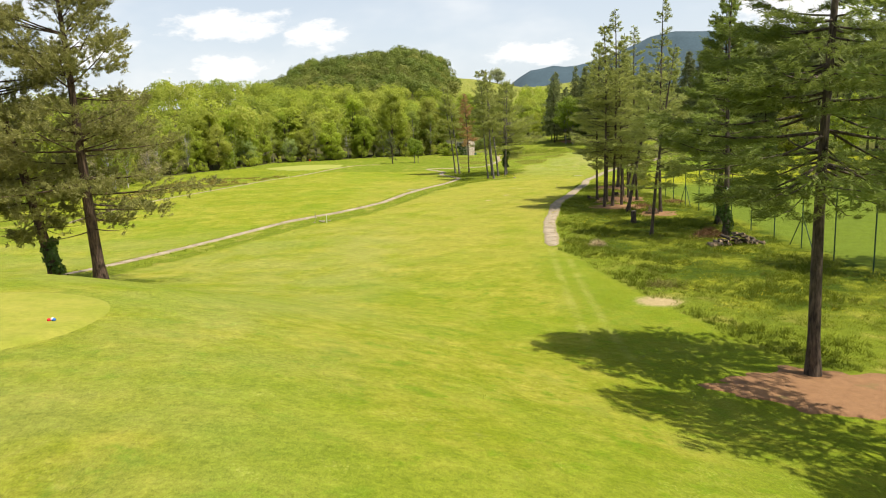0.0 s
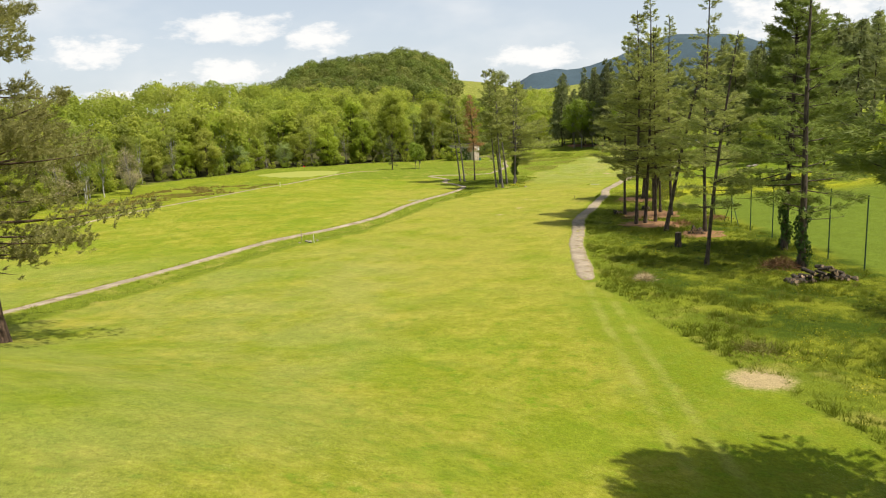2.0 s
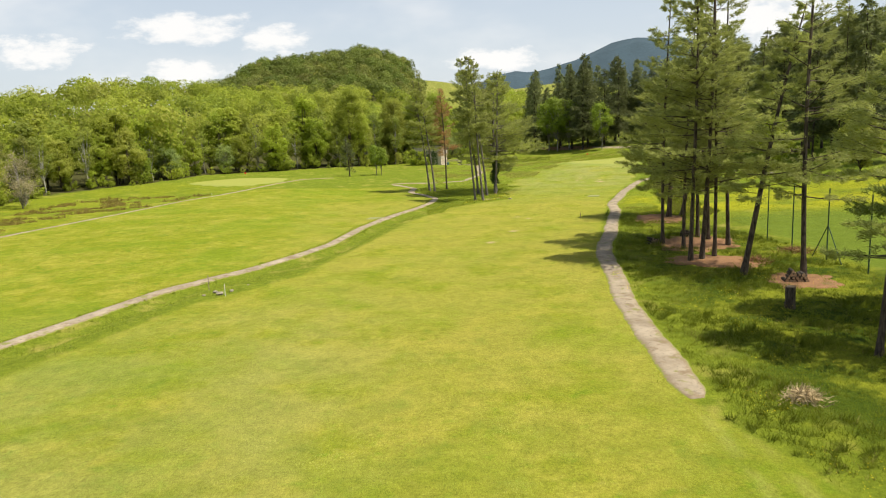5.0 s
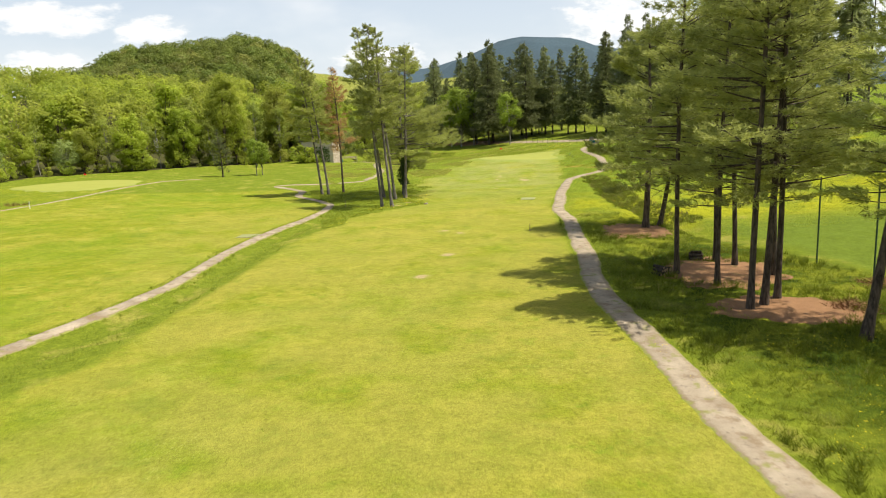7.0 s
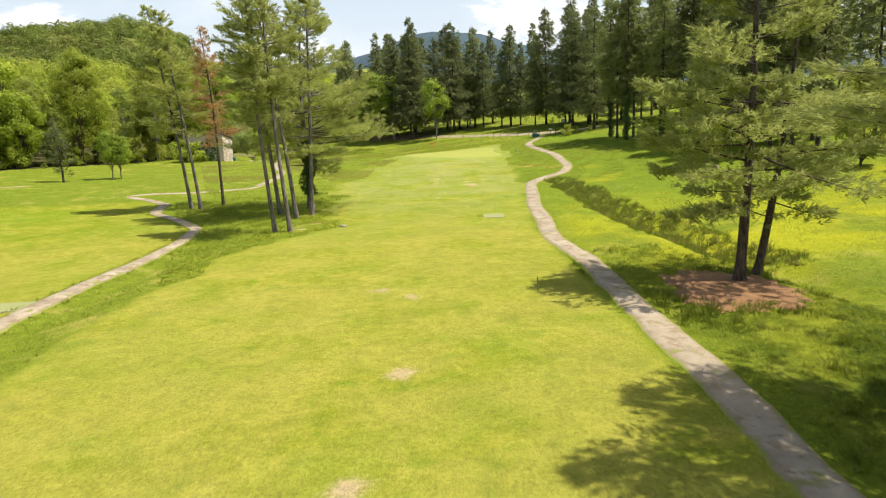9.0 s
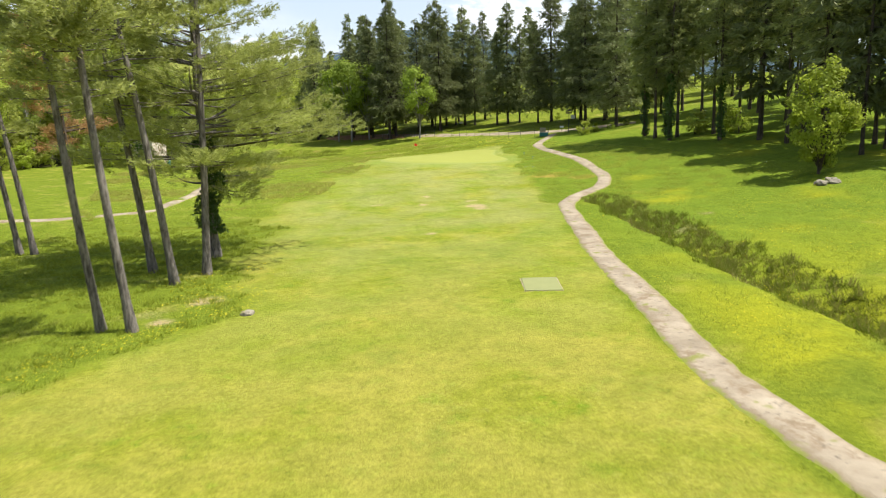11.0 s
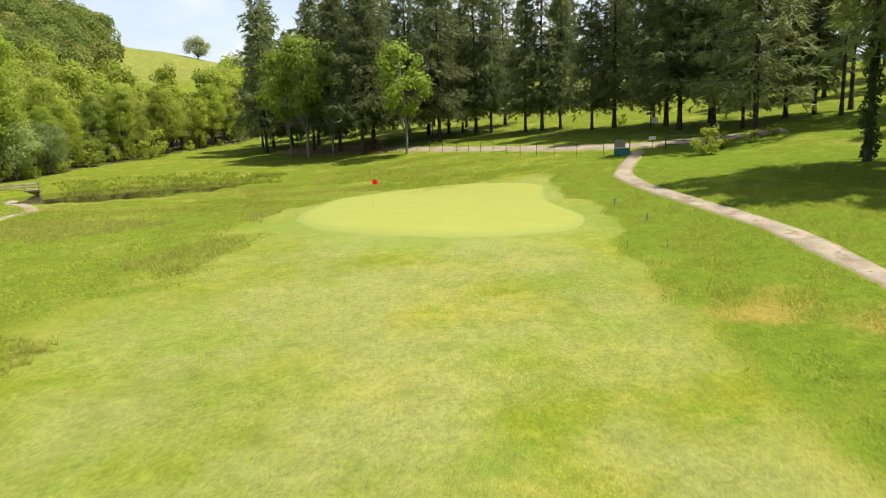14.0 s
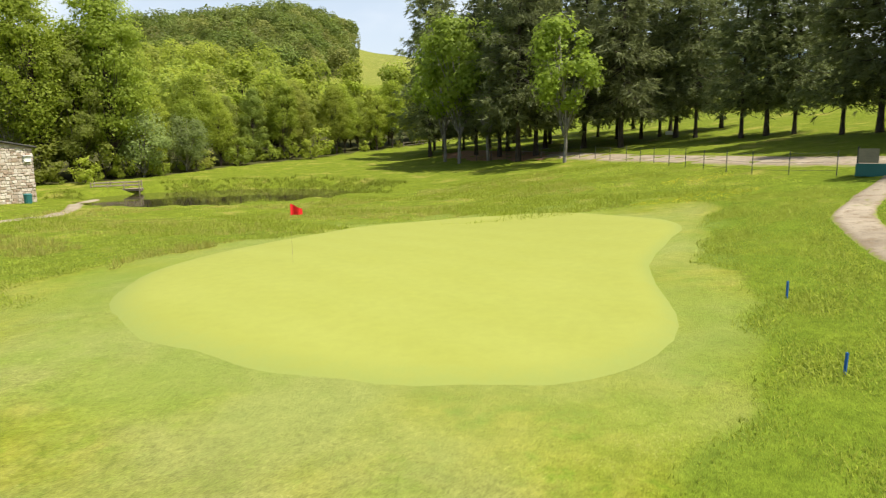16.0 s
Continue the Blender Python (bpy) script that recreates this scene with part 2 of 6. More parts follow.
def mown_material(name, a, b):
    m, N = material(name)
    co = object_co(N)
    n1, n2, n3 = N.noise(co, 0.5, 4, 0.6), N.noise(co, 4.0, 4, 0.65), N.noise(co, 30.0, 3, 0.7)
    col = N.mix(N.step(n1, 0.3, 0.7), a, b)
    v = N.math("ADD", N.math("ADD", N.math("MULTIPLY", n2, 0.5), N.math("MULTIPLY", n3, 0.8)), 0.35)
    finish(N, N.value(col, v), 0.85, N.bump(n3, 0.4, 0.03), spec=0.15)
    return m


def path_material():
    m, N = material("worn_path")
    co = object_co(N)
    a, b, c = N.noise(co, 0.5, 5, 0.65), N.noise(co, 3.0, 4, 0.7), N.noise(co, 40.0, 3)
    col = N.mix(N.step(a, 0.15, 0.85), (0.188, 0.148, 0.096), (0.405, 0.34, 0.242))
    col = N.mix(N.step(N.noise(co, 0.9, 5, 0.7), 0.50, 0.66), col, (0.20, 0.145, 0.085))
    col = N.mix(N.step(b, 0.55, 0.75), col, (0.13, 0.105, 0.075))
    col = N.mix(N.step(N.noise(co, 1.1, 3), 0.58, 0.70), col, (0.19, 0.19, 0.05))
    rim = N.math("ADD", attr(N, "rim"), N.math("MULTIPLY", N.math("SUBTRACT", N.noise(co, 2.2, 4, 0.7), 0.5), 0.7))
    col = N.mix(N.math("MULTIPLY", N.step(rim, 0.50, 0.82), 0.7), col, (0.20, 0.15, 0.085))
    col = N.mix(N.step(rim, 0.72, 0.92), col, N.mix(b, (0.15, 0.19, 0.02), (0.24, 0.24, 0.05)))
    finish(N, N.value(col, N.math("ADD", N.math("MULTIPLY", c, 0.5), 0.75)), 0.9, N.bump(c, 0.5, 0.02))
    return m


def litter_material():
    m, N = material("needle_litter")
    co = object_co(N)
    b, c = N.noise(co, 2.0, 4, 0.7), N.noise(co, 18.0, 4, 0.7)
    col = N.mix(b, (0.150, 0.072, 0.030), (0.320, 0.178, 0.084))
    col = N.mix(N.math("MULTIPLY", N.step(N.noise(co, 0.8, 3), 0.6, 0.75), 0.5), col, (0.10, 0.12, 0.03))
    finish(N, N.value(col, N.math("ADD", N.math("MULTIPLY", c, 1.0), 0.5)), 0.95, N.bump(c, 0.8, 0.05))
    return m


def bark_material(name, dark, light, scale=1.0):
    m, N = material(name)
    mp = N.add("ShaderNodeMapping")
    N.put(mp, "Vector", object_co(N))
    N.put(mp, "Scale", (9 * scale, 9 * scale, 1.6 * scale))
    a, b = N.noise(mp.outputs[0], 1.0, 5, 0.7), N.noise(object_co(N), 0.6, 3)
    col = N.mix(N.step(a, 0.3, 0.7), dark, light)
    finish(N, N.value(col, N.math("ADD", b, 0.5)), 0.95, N.bump(a, 0.9, 0.05))
    return m


def stone_material():
    m, N = material("rubble_stone")
    co = object_co(N)
    each = N.add("ShaderNodeObjectInfo").outputs["Random"]
    a, b = N.noise(co, 1.2, 4), N.noise(co, 16.0, 4)
    col = N.mix(each, (0.34, 0.25, 0.17), (0.66, 0.60, 0.49))
    finish(N, N.value(col, N.math("ADD", N.math("MULTIPLY", a, 0.5), N.math("ADD", N.math("MULTIPLY", b, 0.4), 0.55))), 0.95, N.bump(b, 0.6, 0.02))
    return m


def water_material():
    m, N = material("pond_water")
    n = N.noise(object_co(N), 1.5, 3)
    finish(N, N.mix(N.noise(object_co(N), 0.25, 3), (0.032, 0.028, 0.012), (0.058, 0.048, 0.020)), 0.05, N.bump(n, 0.05, 0.03), spec=0.5)
    return m


M_TURF, M_GREEN, M_PATH, M_LITTER, M_STONE, M_WATER = turf_material(), green_material(), path_material(), litter_material(), stone_material(), water_material()
M_TEE = mown_material("tee_turf", (0.205, 0.225, 0.026), (0.265, 0.255, 0.042))
M_BARK = bark_material("grey_pine_bark", (0.020, 0.015, 0.011), (0.135, 0.102, 0.075))
M_BARK_RED = bark_material("brown_pine_bark", (0.026, 0.017, 0.012), (0.13, 0.082, 0.052))
M_BARK_DARK = bark_material("spruce_bark", (0.02, 0.016, 0.012), (0.09, 0.07, 0.05))
M_BARK_GREY = bark_material("grey_bark", (0.045, 0.038, 0.032), (0.24, 0.21, 0.18))
M_BARK_PALE = bark_material("pale_grey_bark", (0.10, 0.09, 0.075), (0.36, 0.33, 0.28), 0.7)
M_BIRCH = bark_material("birch_bark", (0.16, 0.14, 0.12), (0.62, 0.60, 0.55), 0.5)
M_NEEDLE = leafy("pine_needles", (0.094, 0.119, 0.025), (0.467, 0.499, 0.138), (0.383, 0.392, 0.105), 0.46, tufted=True)
M_NEEDLE_OLD = leafy("olive_pine_needles", (0.078, 0.082, 0.02), (0.361, 0.346, 0.112), (0.282, 0.264, 0.079), 0.4, tufted=True)
M_SPRUCE = leafy("spruce_needles", (0.051, 0.071, 0.029), (0.275, 0.311, 0.11), (0.237, 0.248, 0.088), 0.42, tufted=True)
M_LEAF = leafy("spring_leaves", (0.175, 0.225, 0.018), (0.44, 0.52, 0.060), (0.45, 0.475, 0.068), 0.62, mixed=True)
M_LEAF_HILL = leafy("hill_leaves", (0.075, 0.110, 0.016), (0.21, 0.26, 0.042), (0.20, 0.22, 0.045), 0.44, mass=True, mixed=True)
M_LEAF_MASS = leafy("wood_leaves", (0.165, 0.215, 0.018), (0.43, 0.505, 0.058), (0.43, 0.44, 0.068), 0.58, mass=True, mixed=True)
M_LEAF_DULL = leafy("dull_leaves", (0.175, 0.222, 0.034), (0.42, 0.48, 0.095), (0.39, 0.43, 0.085), 0.62, mixed=True)
M_LEAF_GREY = leafy("willow_leaves", (0.15, 0.20, 0.06), (0.36, 0.43, 0.14), (0.33, 0.39, 0.12), 0.58)
M_LEAF_DEEP = leafy("deep_leaves", (0.12, 0.175, 0.016), (0.31, 0.40, 0.05), (0.29, 0.36, 0.05), 0.58)
M_LEAF_BROWN = leafy("budding_twigs", (0.20, 0.17, 0.085), (0.40, 0.35, 0.20), (0.36, 0.31, 0.17), 0.4)
M_IVY = leafy("ivy_leaves", (0.018, 0.042, 0.007), (0.085, 0.15, 0.025), (0.07, 0.11, 0.025), 0.25, 0.45)
# lush grass, its colour darkened to carry tree shade
M_BLADE_DARK = leafy("lush_shaded_blades", (0.052, 0.086, 0.006), (0.195, 0.235, 0.019), (0.165, 0.185, 0.017), 0.5)
M_BLADE = leafy("grass_blades", (0.16, 0.215, 0.014), (0.34, 0.39, 0.040), (0.31, 0.34, 0.045), 0.5)
M_BLADE_FRESH = leafy("fresh_grass_blades", (0.27, 0.335, 0.032), (0.50, 0.56, 0.085), (0.46, 0.50, 0.08), 0.62)
M_SPRIG = leafy("fairway_sprigs", (0.14, 0.195, 0.012), (0.30, 0.33, 0.035), (0.27, 0.29, 0.035), 0.5)
M_SWARD = leafy("seeding_grass", (0.27, 0.29, 0.032), (0.52, 0.49, 0.12), (0.50, 0.44, 0.13), 0.6)
M_SEDGE = leafy("brown_sedge", (0.11, 0.115, 0.02), (0.33, 0.30, 0.08), (0.28, 0.25, 0.07), 0.45)
M_TUSSOCK = leafy("rush_tussocks", (0.14, 0.115, 0.022), (0.38, 0.28, 0.08), (0.28, 0.22, 0.055), 0.45)
M_FLOWER = plain("buttercups", (0.75, 0.60, 0.01), 0.6, 9, 0.1)
M_DIRT = plain("bare_soil", (0.40, 0.33, 0.22), 0.95, 3, 0.3, 0.6)
M_POST = plain("green_steel", (0.025, 0.06, 0.04), 0.5, 10, 0.15)
M_WIRE = plain("dark_wire", (0.05, 0.055, 0.05), 0.6, 10, 0.1)
M_WOOD = plain("weathered_wood", (0.26, 0.21, 0.15), 0.85, 8, 0.3, 0.4)
M_CUT = plain("cut_wood", (0.34, 0.24, 0.15), 0.9, 8, 0.3, 0.3)
M_WHITE = plain("white_paint", (0.78, 0.78, 0.74), 0.6, 5, 0.08)
M_RED = plain("red_cloth", (0.75, 0.02, 0.025), 0.7, 5, 0.08)
M_BLUE = plain("blue_paint", (0.02, 0.12, 0.42), 0.5, 8, 0.1)
M_TEAL = plain("teal_paint", (0.03, 0.14, 0.13), 0.55, 8, 0.1)
M_MAT = plain("faded_artificial_turf", (0.225, 0.235, 0.092), 0.95, 5, 0.12, 0.3)
M_STRAW = plain("dry_straw", (0.46, 0.36, 0.20), 0.95, 8, 0.3, 0.6)
M_SLATE = plain("dark_roof_slate", (0.07, 0.065, 0.06), 0.7, 5, 0.2, 0.3)
M_MORTAR = plain("lime_mortar", (0.46, 0.40, 0.31), 0.95, 5, 0.2, 0.4)
# distance haze is put into the blue of this base colour
M_HILL = plain("hazy_wooded_mountain", (0.042, 0.070, 0.086), 1.0, 0.03, 0.28, 0.0)


# ---- shared builders ----
def part(name, bm, mat, parent, label=""):
    me = bpy.data.meshes.new(name)
    bm.to_mesh(me)
    bm.free()
    me.materials.append(mat)
    ob = new(name, me)
    ob.parent = parent
    if label:
        ob["label"] = label
    return ob


def mesh_part(name, verts, faces, mat, parent=None, smooth=False):
    me = bpy.data.meshes.new(name)
    me.from_pydata(np.asarray(verts).tolist(), [], faces.tolist() if hasattr(faces, "tolist") else faces)
    me.materials.append(mat)
    if smooth:
        me.polygons.foreach_set("use_smooth", [True] * len(me.polygons))
    ob = new(name, me)
    ob.parent = parent
    return ob


def empty(name, x, y, z, rz=0.0):
    ob = new(name)
    ob.empty_display_size = 0.3
    ob.matrix_world = pose(x, y, z, 0, 0, rz)
    return ob


def box(bm, cx, cy, cz, sx, sy, sz, rz=0.0, bevel=0.0):
    """A block of that size about a centre, its edges rounded off by bevel."""
    m = pose(cx, cy, cz, 0, 0, rz) @ Matrix.Diagonal((sx, sy, sz, 1))
    vs = bmesh.ops.create_cube(bm, size=1, matrix=m)["verts"]
    if bevel:
        bmesh.ops.bevel(bm, geom=list({e for v in vs for e in v.link_edges}), offset=bevel, segments=2, affect="EDGES")


def rod(bm, a, b, r1, r2=None, sides=8):
    a, b = Vector(a), Vector(b)
    m = Matrix.Translation((a + b) / 2) @ (b - a).to_track_quat("Z", "Y").to_matrix().to_4x4()
    bmesh.ops.create_cone(bm, cap_ends=True, segments=sides, radius1=r1, radius2=r1 if r2 is None else r2, depth=(b - a).length, matrix=m)


class Soup:
    """Collects loose faces of one size."""

    def __init__(self):
        self.v, self.f, self.n = [], [], 0

    def add(self, v, f):
        self.v.append(v)
        self.f.append(f + self.n)
        self.n += len(v)

    def arrays(self):
        return np.concatenate(self.v), np.concatenate(self.f)


def tube(pts, radii, sides=6):
    """A bent tapering tube: vertices and quads."""
    pts, radii = np.asarray(pts, float), np.asarray(radii, float)
    t = np.gradient(pts, axis=0)
    t /= np.linalg.norm(t, axis=1)[:, None] + 1e-9
    ref = np.array([0, 0, 1.0]) if abs(t[0, 2]) < 0.8 else np.array([1.0, 0, 0])
    u = np.cross(t, ref)
    u /= np.linalg.norm(u, axis=1)[:, None] + 1e-9
    w = np.cross(t, u)
    ang = np.linspace(0, 2 * np.pi, sides, endpoint=False)
    ring = np.cos(ang)[None, :, None] * u[:, None] + np.sin(ang)[None, :, None] * w[:, None]
    v = (pts[:, None] + ring * radii[:, None, None]).reshape(-1, 3)
    k, j = np.meshgrid(np.arange(len(pts) - 1), np.arange(sides), indexing="ij")
    a, b = k * sides + j, k * sides + (j + 1) % sides
    return v, np.stack([a, b, b + sides, a + sides], -1).reshape(-1, 4)


def slivers(rng, at, way, length, width, spread):
    """One thin triangle at each place, pointing along way with some spread."""
    n = len(at)
    d = way + rng.normal(0, spread, (n, 3))
    d /= np.linalg.norm(d, axis=1)[:, None] + 1e-9
    s = np.cross(d, rng.normal(0, 1, (n, 3)))
    s /= np.linalg.norm(s, axis=1)[:, None] + 1e-9
    L, W = length * rng.uniform(0.6, 1.3, (n, 1)), width * rng.uniform(0.7, 1.3, (n, 1))
    v = np.stack([at - s * W / 2, at + s * W / 2, at + d * L], 1).reshape(-1, 3)
    return v, np.arange(3 * n).reshape(-1, 3)


def leaves(rng, at, out, size, spread=0.7):
    """One leaf at each place, facing roughly along out."""
    n = len(at)
    nrm = out + rng.normal(0, spread, (n, 3))
    nrm /= np.linalg.norm(nrm, axis=1)[:, None] + 1e-9
    u = np.cross(nrm, rng.normal(0, 1, (n, 3)))
    u /= np.linalg.norm(u, axis=1)[:, None] + 1e-9
    w = np.cross(nrm, u)
    S = size * rng.uniform(0.6, 1.35, (n, 1))
    v = np.stack([at - u * S * 0.62 - w * S * 0.2, at + u * S * 0.62 - w * S * 0.3, at + w * S * 0.62], 1).reshape(-1, 3)
    return v, np.arange(3 * n).reshape(-1, 3)



# ---- the lie of the land ----
def smooth(a, b, x):
    t = np.clip((np.asarray(x, float) - a) / (b - a), 0, 1)
    return t * t * (3 - 2 * t)


def ramp(v, s):
    return 0.5 * (v + np.sqrt(v * v + s * s))


# the pond's middle, half lengths and turn
POND = (30.0, 271.0, 14.0, 10.0, radians(12))
POND_Z = 0.62


def pond_d(x, y):
    cx, cy, a, b, r = POND
    dx, dy = x - cx, y - cy
    u, v = dx * math.cos(r) + dy * math.sin(r), -dx * math.sin(r) + dy * math.cos(r)
    return np.sqrt((u / a) ** 2 + (v / b) ** 2) + 0.10 * np.sin(u * 0.9) * np.cos(v * 0.8)


RIGHT_PATH = [(10.6, 66.6), (11.8, 75.5), (13.0, 84), (14.6, 91), (16.5, 100.5), (18.2, 106.5), (20.8, 113), (23.2, 120.5), (25.4, 126.8),
              (27.6, 133), (29.4, 141), (32.1, 147), (37.4, 159.7), (41.3, 167.7), (44.3, 174), (46.8, 178.9), (50.6, 183.2), (56.2, 187.1), (60, 192.4),
              (62, 198.2), (64.3, 205), (65.9, 212.5), (67.6, 220), (70, 226.5), (73.5, 230.8), (76.5, 233.8), (80, 238)]
LEFT_PATH = [(-34, 60), (-31.5, 67.5), (-26, 81.3), (-20.6, 94.7), (-15.5, 101.5), (-12.0, 108.5), (-9.4, 115), (-6.9, 127), (-4.4, 135), (-1.8, 141.8), (1, 148),
             (3.3, 155), (4.4, 161.5), (2.6, 169), (0.2, 176), (0.6, 181), (1.3, 183.5), (-1.2, 188.5), (-4.1, 192.2)]
FAR_PATH = [(-54, 100), (-53.9, 109), (-52.8, 119), (-50.5, 131), (-46, 149), (-41.5, 170), (-36.5, 182), (-31, 192), (-24, 203), (-17, 209)]
LINK_PATH = [(-4.1, 192.2), (-0.5, 193), (3.5, 191.5), (11.9, 192), (16, 200.5), (18.3, 212), (18.6, 222), (19.3, 231), (20.6, 241), (22.6, 251.5), (21, 258), (18, 265), (17.2, 272)]
FAIRWAY_R = [(22, -30), (20, 20), (15.5, 33), (13.2, 47), (12, 55), (11.6, 61), (10.2, 66), (13.9, 91), (19.6, 113), (24.2, 127), (28.3, 140), (36.2, 159), (44, 175),
             (46.5, 182), (47.9, 185), (49.6, 189.5), (51, 194.7), (53.4, 200), (55.7, 205), (57.8, 209.5), (59.6, 213), (60.8, 216.5), (62.6, 222), (64.6, 228.4), (67, 236)]
FAIRWAY_L = [(-60, -30), (-60, 30), (-31, 52), (-27, 64), (-22.8, 74), (-16.9, 89), (-10, 98), (-5.7, 113), (-2.7, 123), (2, 137), (8.5, 147.5), (13.5, 152), (17, 158.5), (19.5, 165), (21, 173), (26, 190), (30.6, 197), (33.7, 204.8), (37.4, 212), (41.0, 219), (42, 225), (46, 234), (52, 242)]


GREEN = [(41.7, 222), (42.1, 218), (44.2, 214.2), (47, 212), (50, 210.6), (52.8, 210), (55.3, 210.2), (57.2, 211.2), (58.7, 213), (59.2, 215), (59.4, 217.6), (60, 221), (61.8, 224.6),
         (63.8, 227.8), (64.6, 231), (60.3, 239.4), (54, 241.5), (48, 238.2), (44.4, 229.5), (42.6, 225)]


def line_x(line, y):
    """The x of a line that runs up the place, at y."""
    p = np.array(sorted(line, key=lambda q: q[1]))
    return np.interp(y, p[:, 1], p[:, 0])


def height(x, y):
    x, y = np.asarray(x, float), np.asarray(y, float)
    u1, u2 = np.maximum(0, 0.05 + 0.045 * x + 0.031 * y), np.maximum(0, (y - 30) / 19)
    z = 6.0 * np.exp(-(u1 ** 2 + u2 ** 2))
    z = z + 1.15 * smooth(178, 206, y)
    x0 = 58 - np.maximum(-40, y - 205) * 0.1
    z = z + 0.125 * np.minimum(ramp(x - x0, 4), 130)
    z = z + 0.02 * np.clip(y - 270, 0, 70)
    z = z + 1.0 * np.exp(-(((x - 48) / 13) ** 2 + ((y - 221) / 14) ** 2))
    z = z + 0.8 * smooth(-5, -30, x) * smooth(80, 130, y)
    # wooded slopes behind the woods' edge, the round hill and its grassy shoulder
    z = z + 0.14 * np.minimum(ramp(-x - 85, 15), 30)
    wd = -0.8 * (x + 40) + 0.6 * (y - 243)
    z = z + 0.17 * np.minimum(ramp(wd - 8, 8), 75) * smooth(200, 340, y) * smooth(-260, -120, x)
    z = z + 0.055 * np.minimum(ramp(y - 335, 20), 350) * smooth(400, 60, np.abs(x - 60))
    z = z + 30 * np.exp(-(((x + 62) / 62) ** 4 + ((y - 590) / 100) ** 2)) + 20 * np.exp(-(((x - 18) / 47) ** 2 + ((y - 620) / 90) ** 2))
    z = z + 6 * np.exp(-(((x + 125) / 50) ** 2 + ((y - 385) / 75) ** 2))
    # ditches beside the paths
    ditch = np.array([(52, 180), (48, 170), (44, 158), (41, 150), (37, 132), (34, 112)])
    dx = np.abs(x - np.interp(y, ditch[::-1, 1], ditch[::-1, 0]))
    z = z - 0.7 * np.exp(-(dx / 1.6) ** 2) * smooth(108, 122, y) * smooth(184, 176, y)
    lp = x - line_x(LEFT_PATH, y)
    z = z - 0.35 * np.exp(-((lp - 2.2) / 1.3) ** 2) * smooth(60, 75, y) * smooth(160, 145, y)
    # pond bowl
    d = pond_d(x, y)
    z = z - 1.0 * np.exp(-(((x - 33) / 16) ** 2 + ((y - 261) / 12.5) ** 2))
    z = np.where(d < 1.5, np.minimum(z, np.maximum(POND_Z - 0.8, POND_Z + (d - 1.0) * np.where(y > POND[1], 3.6, 0.8))), z)
    z = np.where(d >= 1.0, np.maximum(z, POND_Z - 3 + (3.0 + 0.22 * smooth(1.0, 1.12, d)) * smooth(3.0, 1.8, d)), z)
    return z


def ground(x, y):
    return float(height(x, y))


def polygon_mask(x, y, poly):
    inside = np.zeros(np.shape(x), bool)
    for (x1, y1), (x2, y2) in zip(poly, poly[1:] + poly[:1]):
        hit = ((y1 > y) != (y2 > y)) & (x < (x2 - x1) * (y - y1) / (y2 - y1 + 1e-9) + x1)
        inside ^= hit
    return inside


WOODS_L = [(-70, 118), (-73, 140), (-77, 160), (-78, 186), (-70, 196), (-62, 206), (-56, 236), (-40, 243), (-28, 250), (-14, 264), (2, 277), (12, 284), (17, 292), (21, 306), (30, 322), (38, 337), (46, 346), (54, 353), (62, 364)]
WOODS_R = [(84, 40), (84, 100), (83, 135), (82, 158), (80, 178), (82, 196)]


def rough_at(x, y):
    wave = 0.9 * np.sin(y * 0.33) + 0.6 * np.sin(y * 0.81 + 1) + 0.4 * np.sin(y * 1.7 + 0.5 * x)
    xr, xl = line_x(FAIRWAY_R, y) + 0.6 * wave * smooth(120, 160, y), line_x(FAIRWAY_L, y) + 1.3 * wave * smooth(120, 160, y)
    lp, fp = line_x(LEFT_PATH, y), line_x(FAR_PATH, y)
    far = smooth(140, 185, y)
    soft = far * smooth(206, 192, y)
    right = smooth(-1.2 - 2.0 * soft, 1.4 + 2.2 * soft, x - xr)
    left = smooth(-1.5 - 3 * far, 2.5 + 7 * far, xl - x)
    second = smooth(-1, 1, x - fp - 0.5) * smooth(-1, 1, lp - 0.8 - x) * smooth(30, 45, y) * smooth(192, 183, y)
    r = np.maximum(right, left * (1 - second))
    back = smooth(236, 243, y + 0.15 * (x - 50))
    return np.clip(np.maximum(r, back), 0, 1)


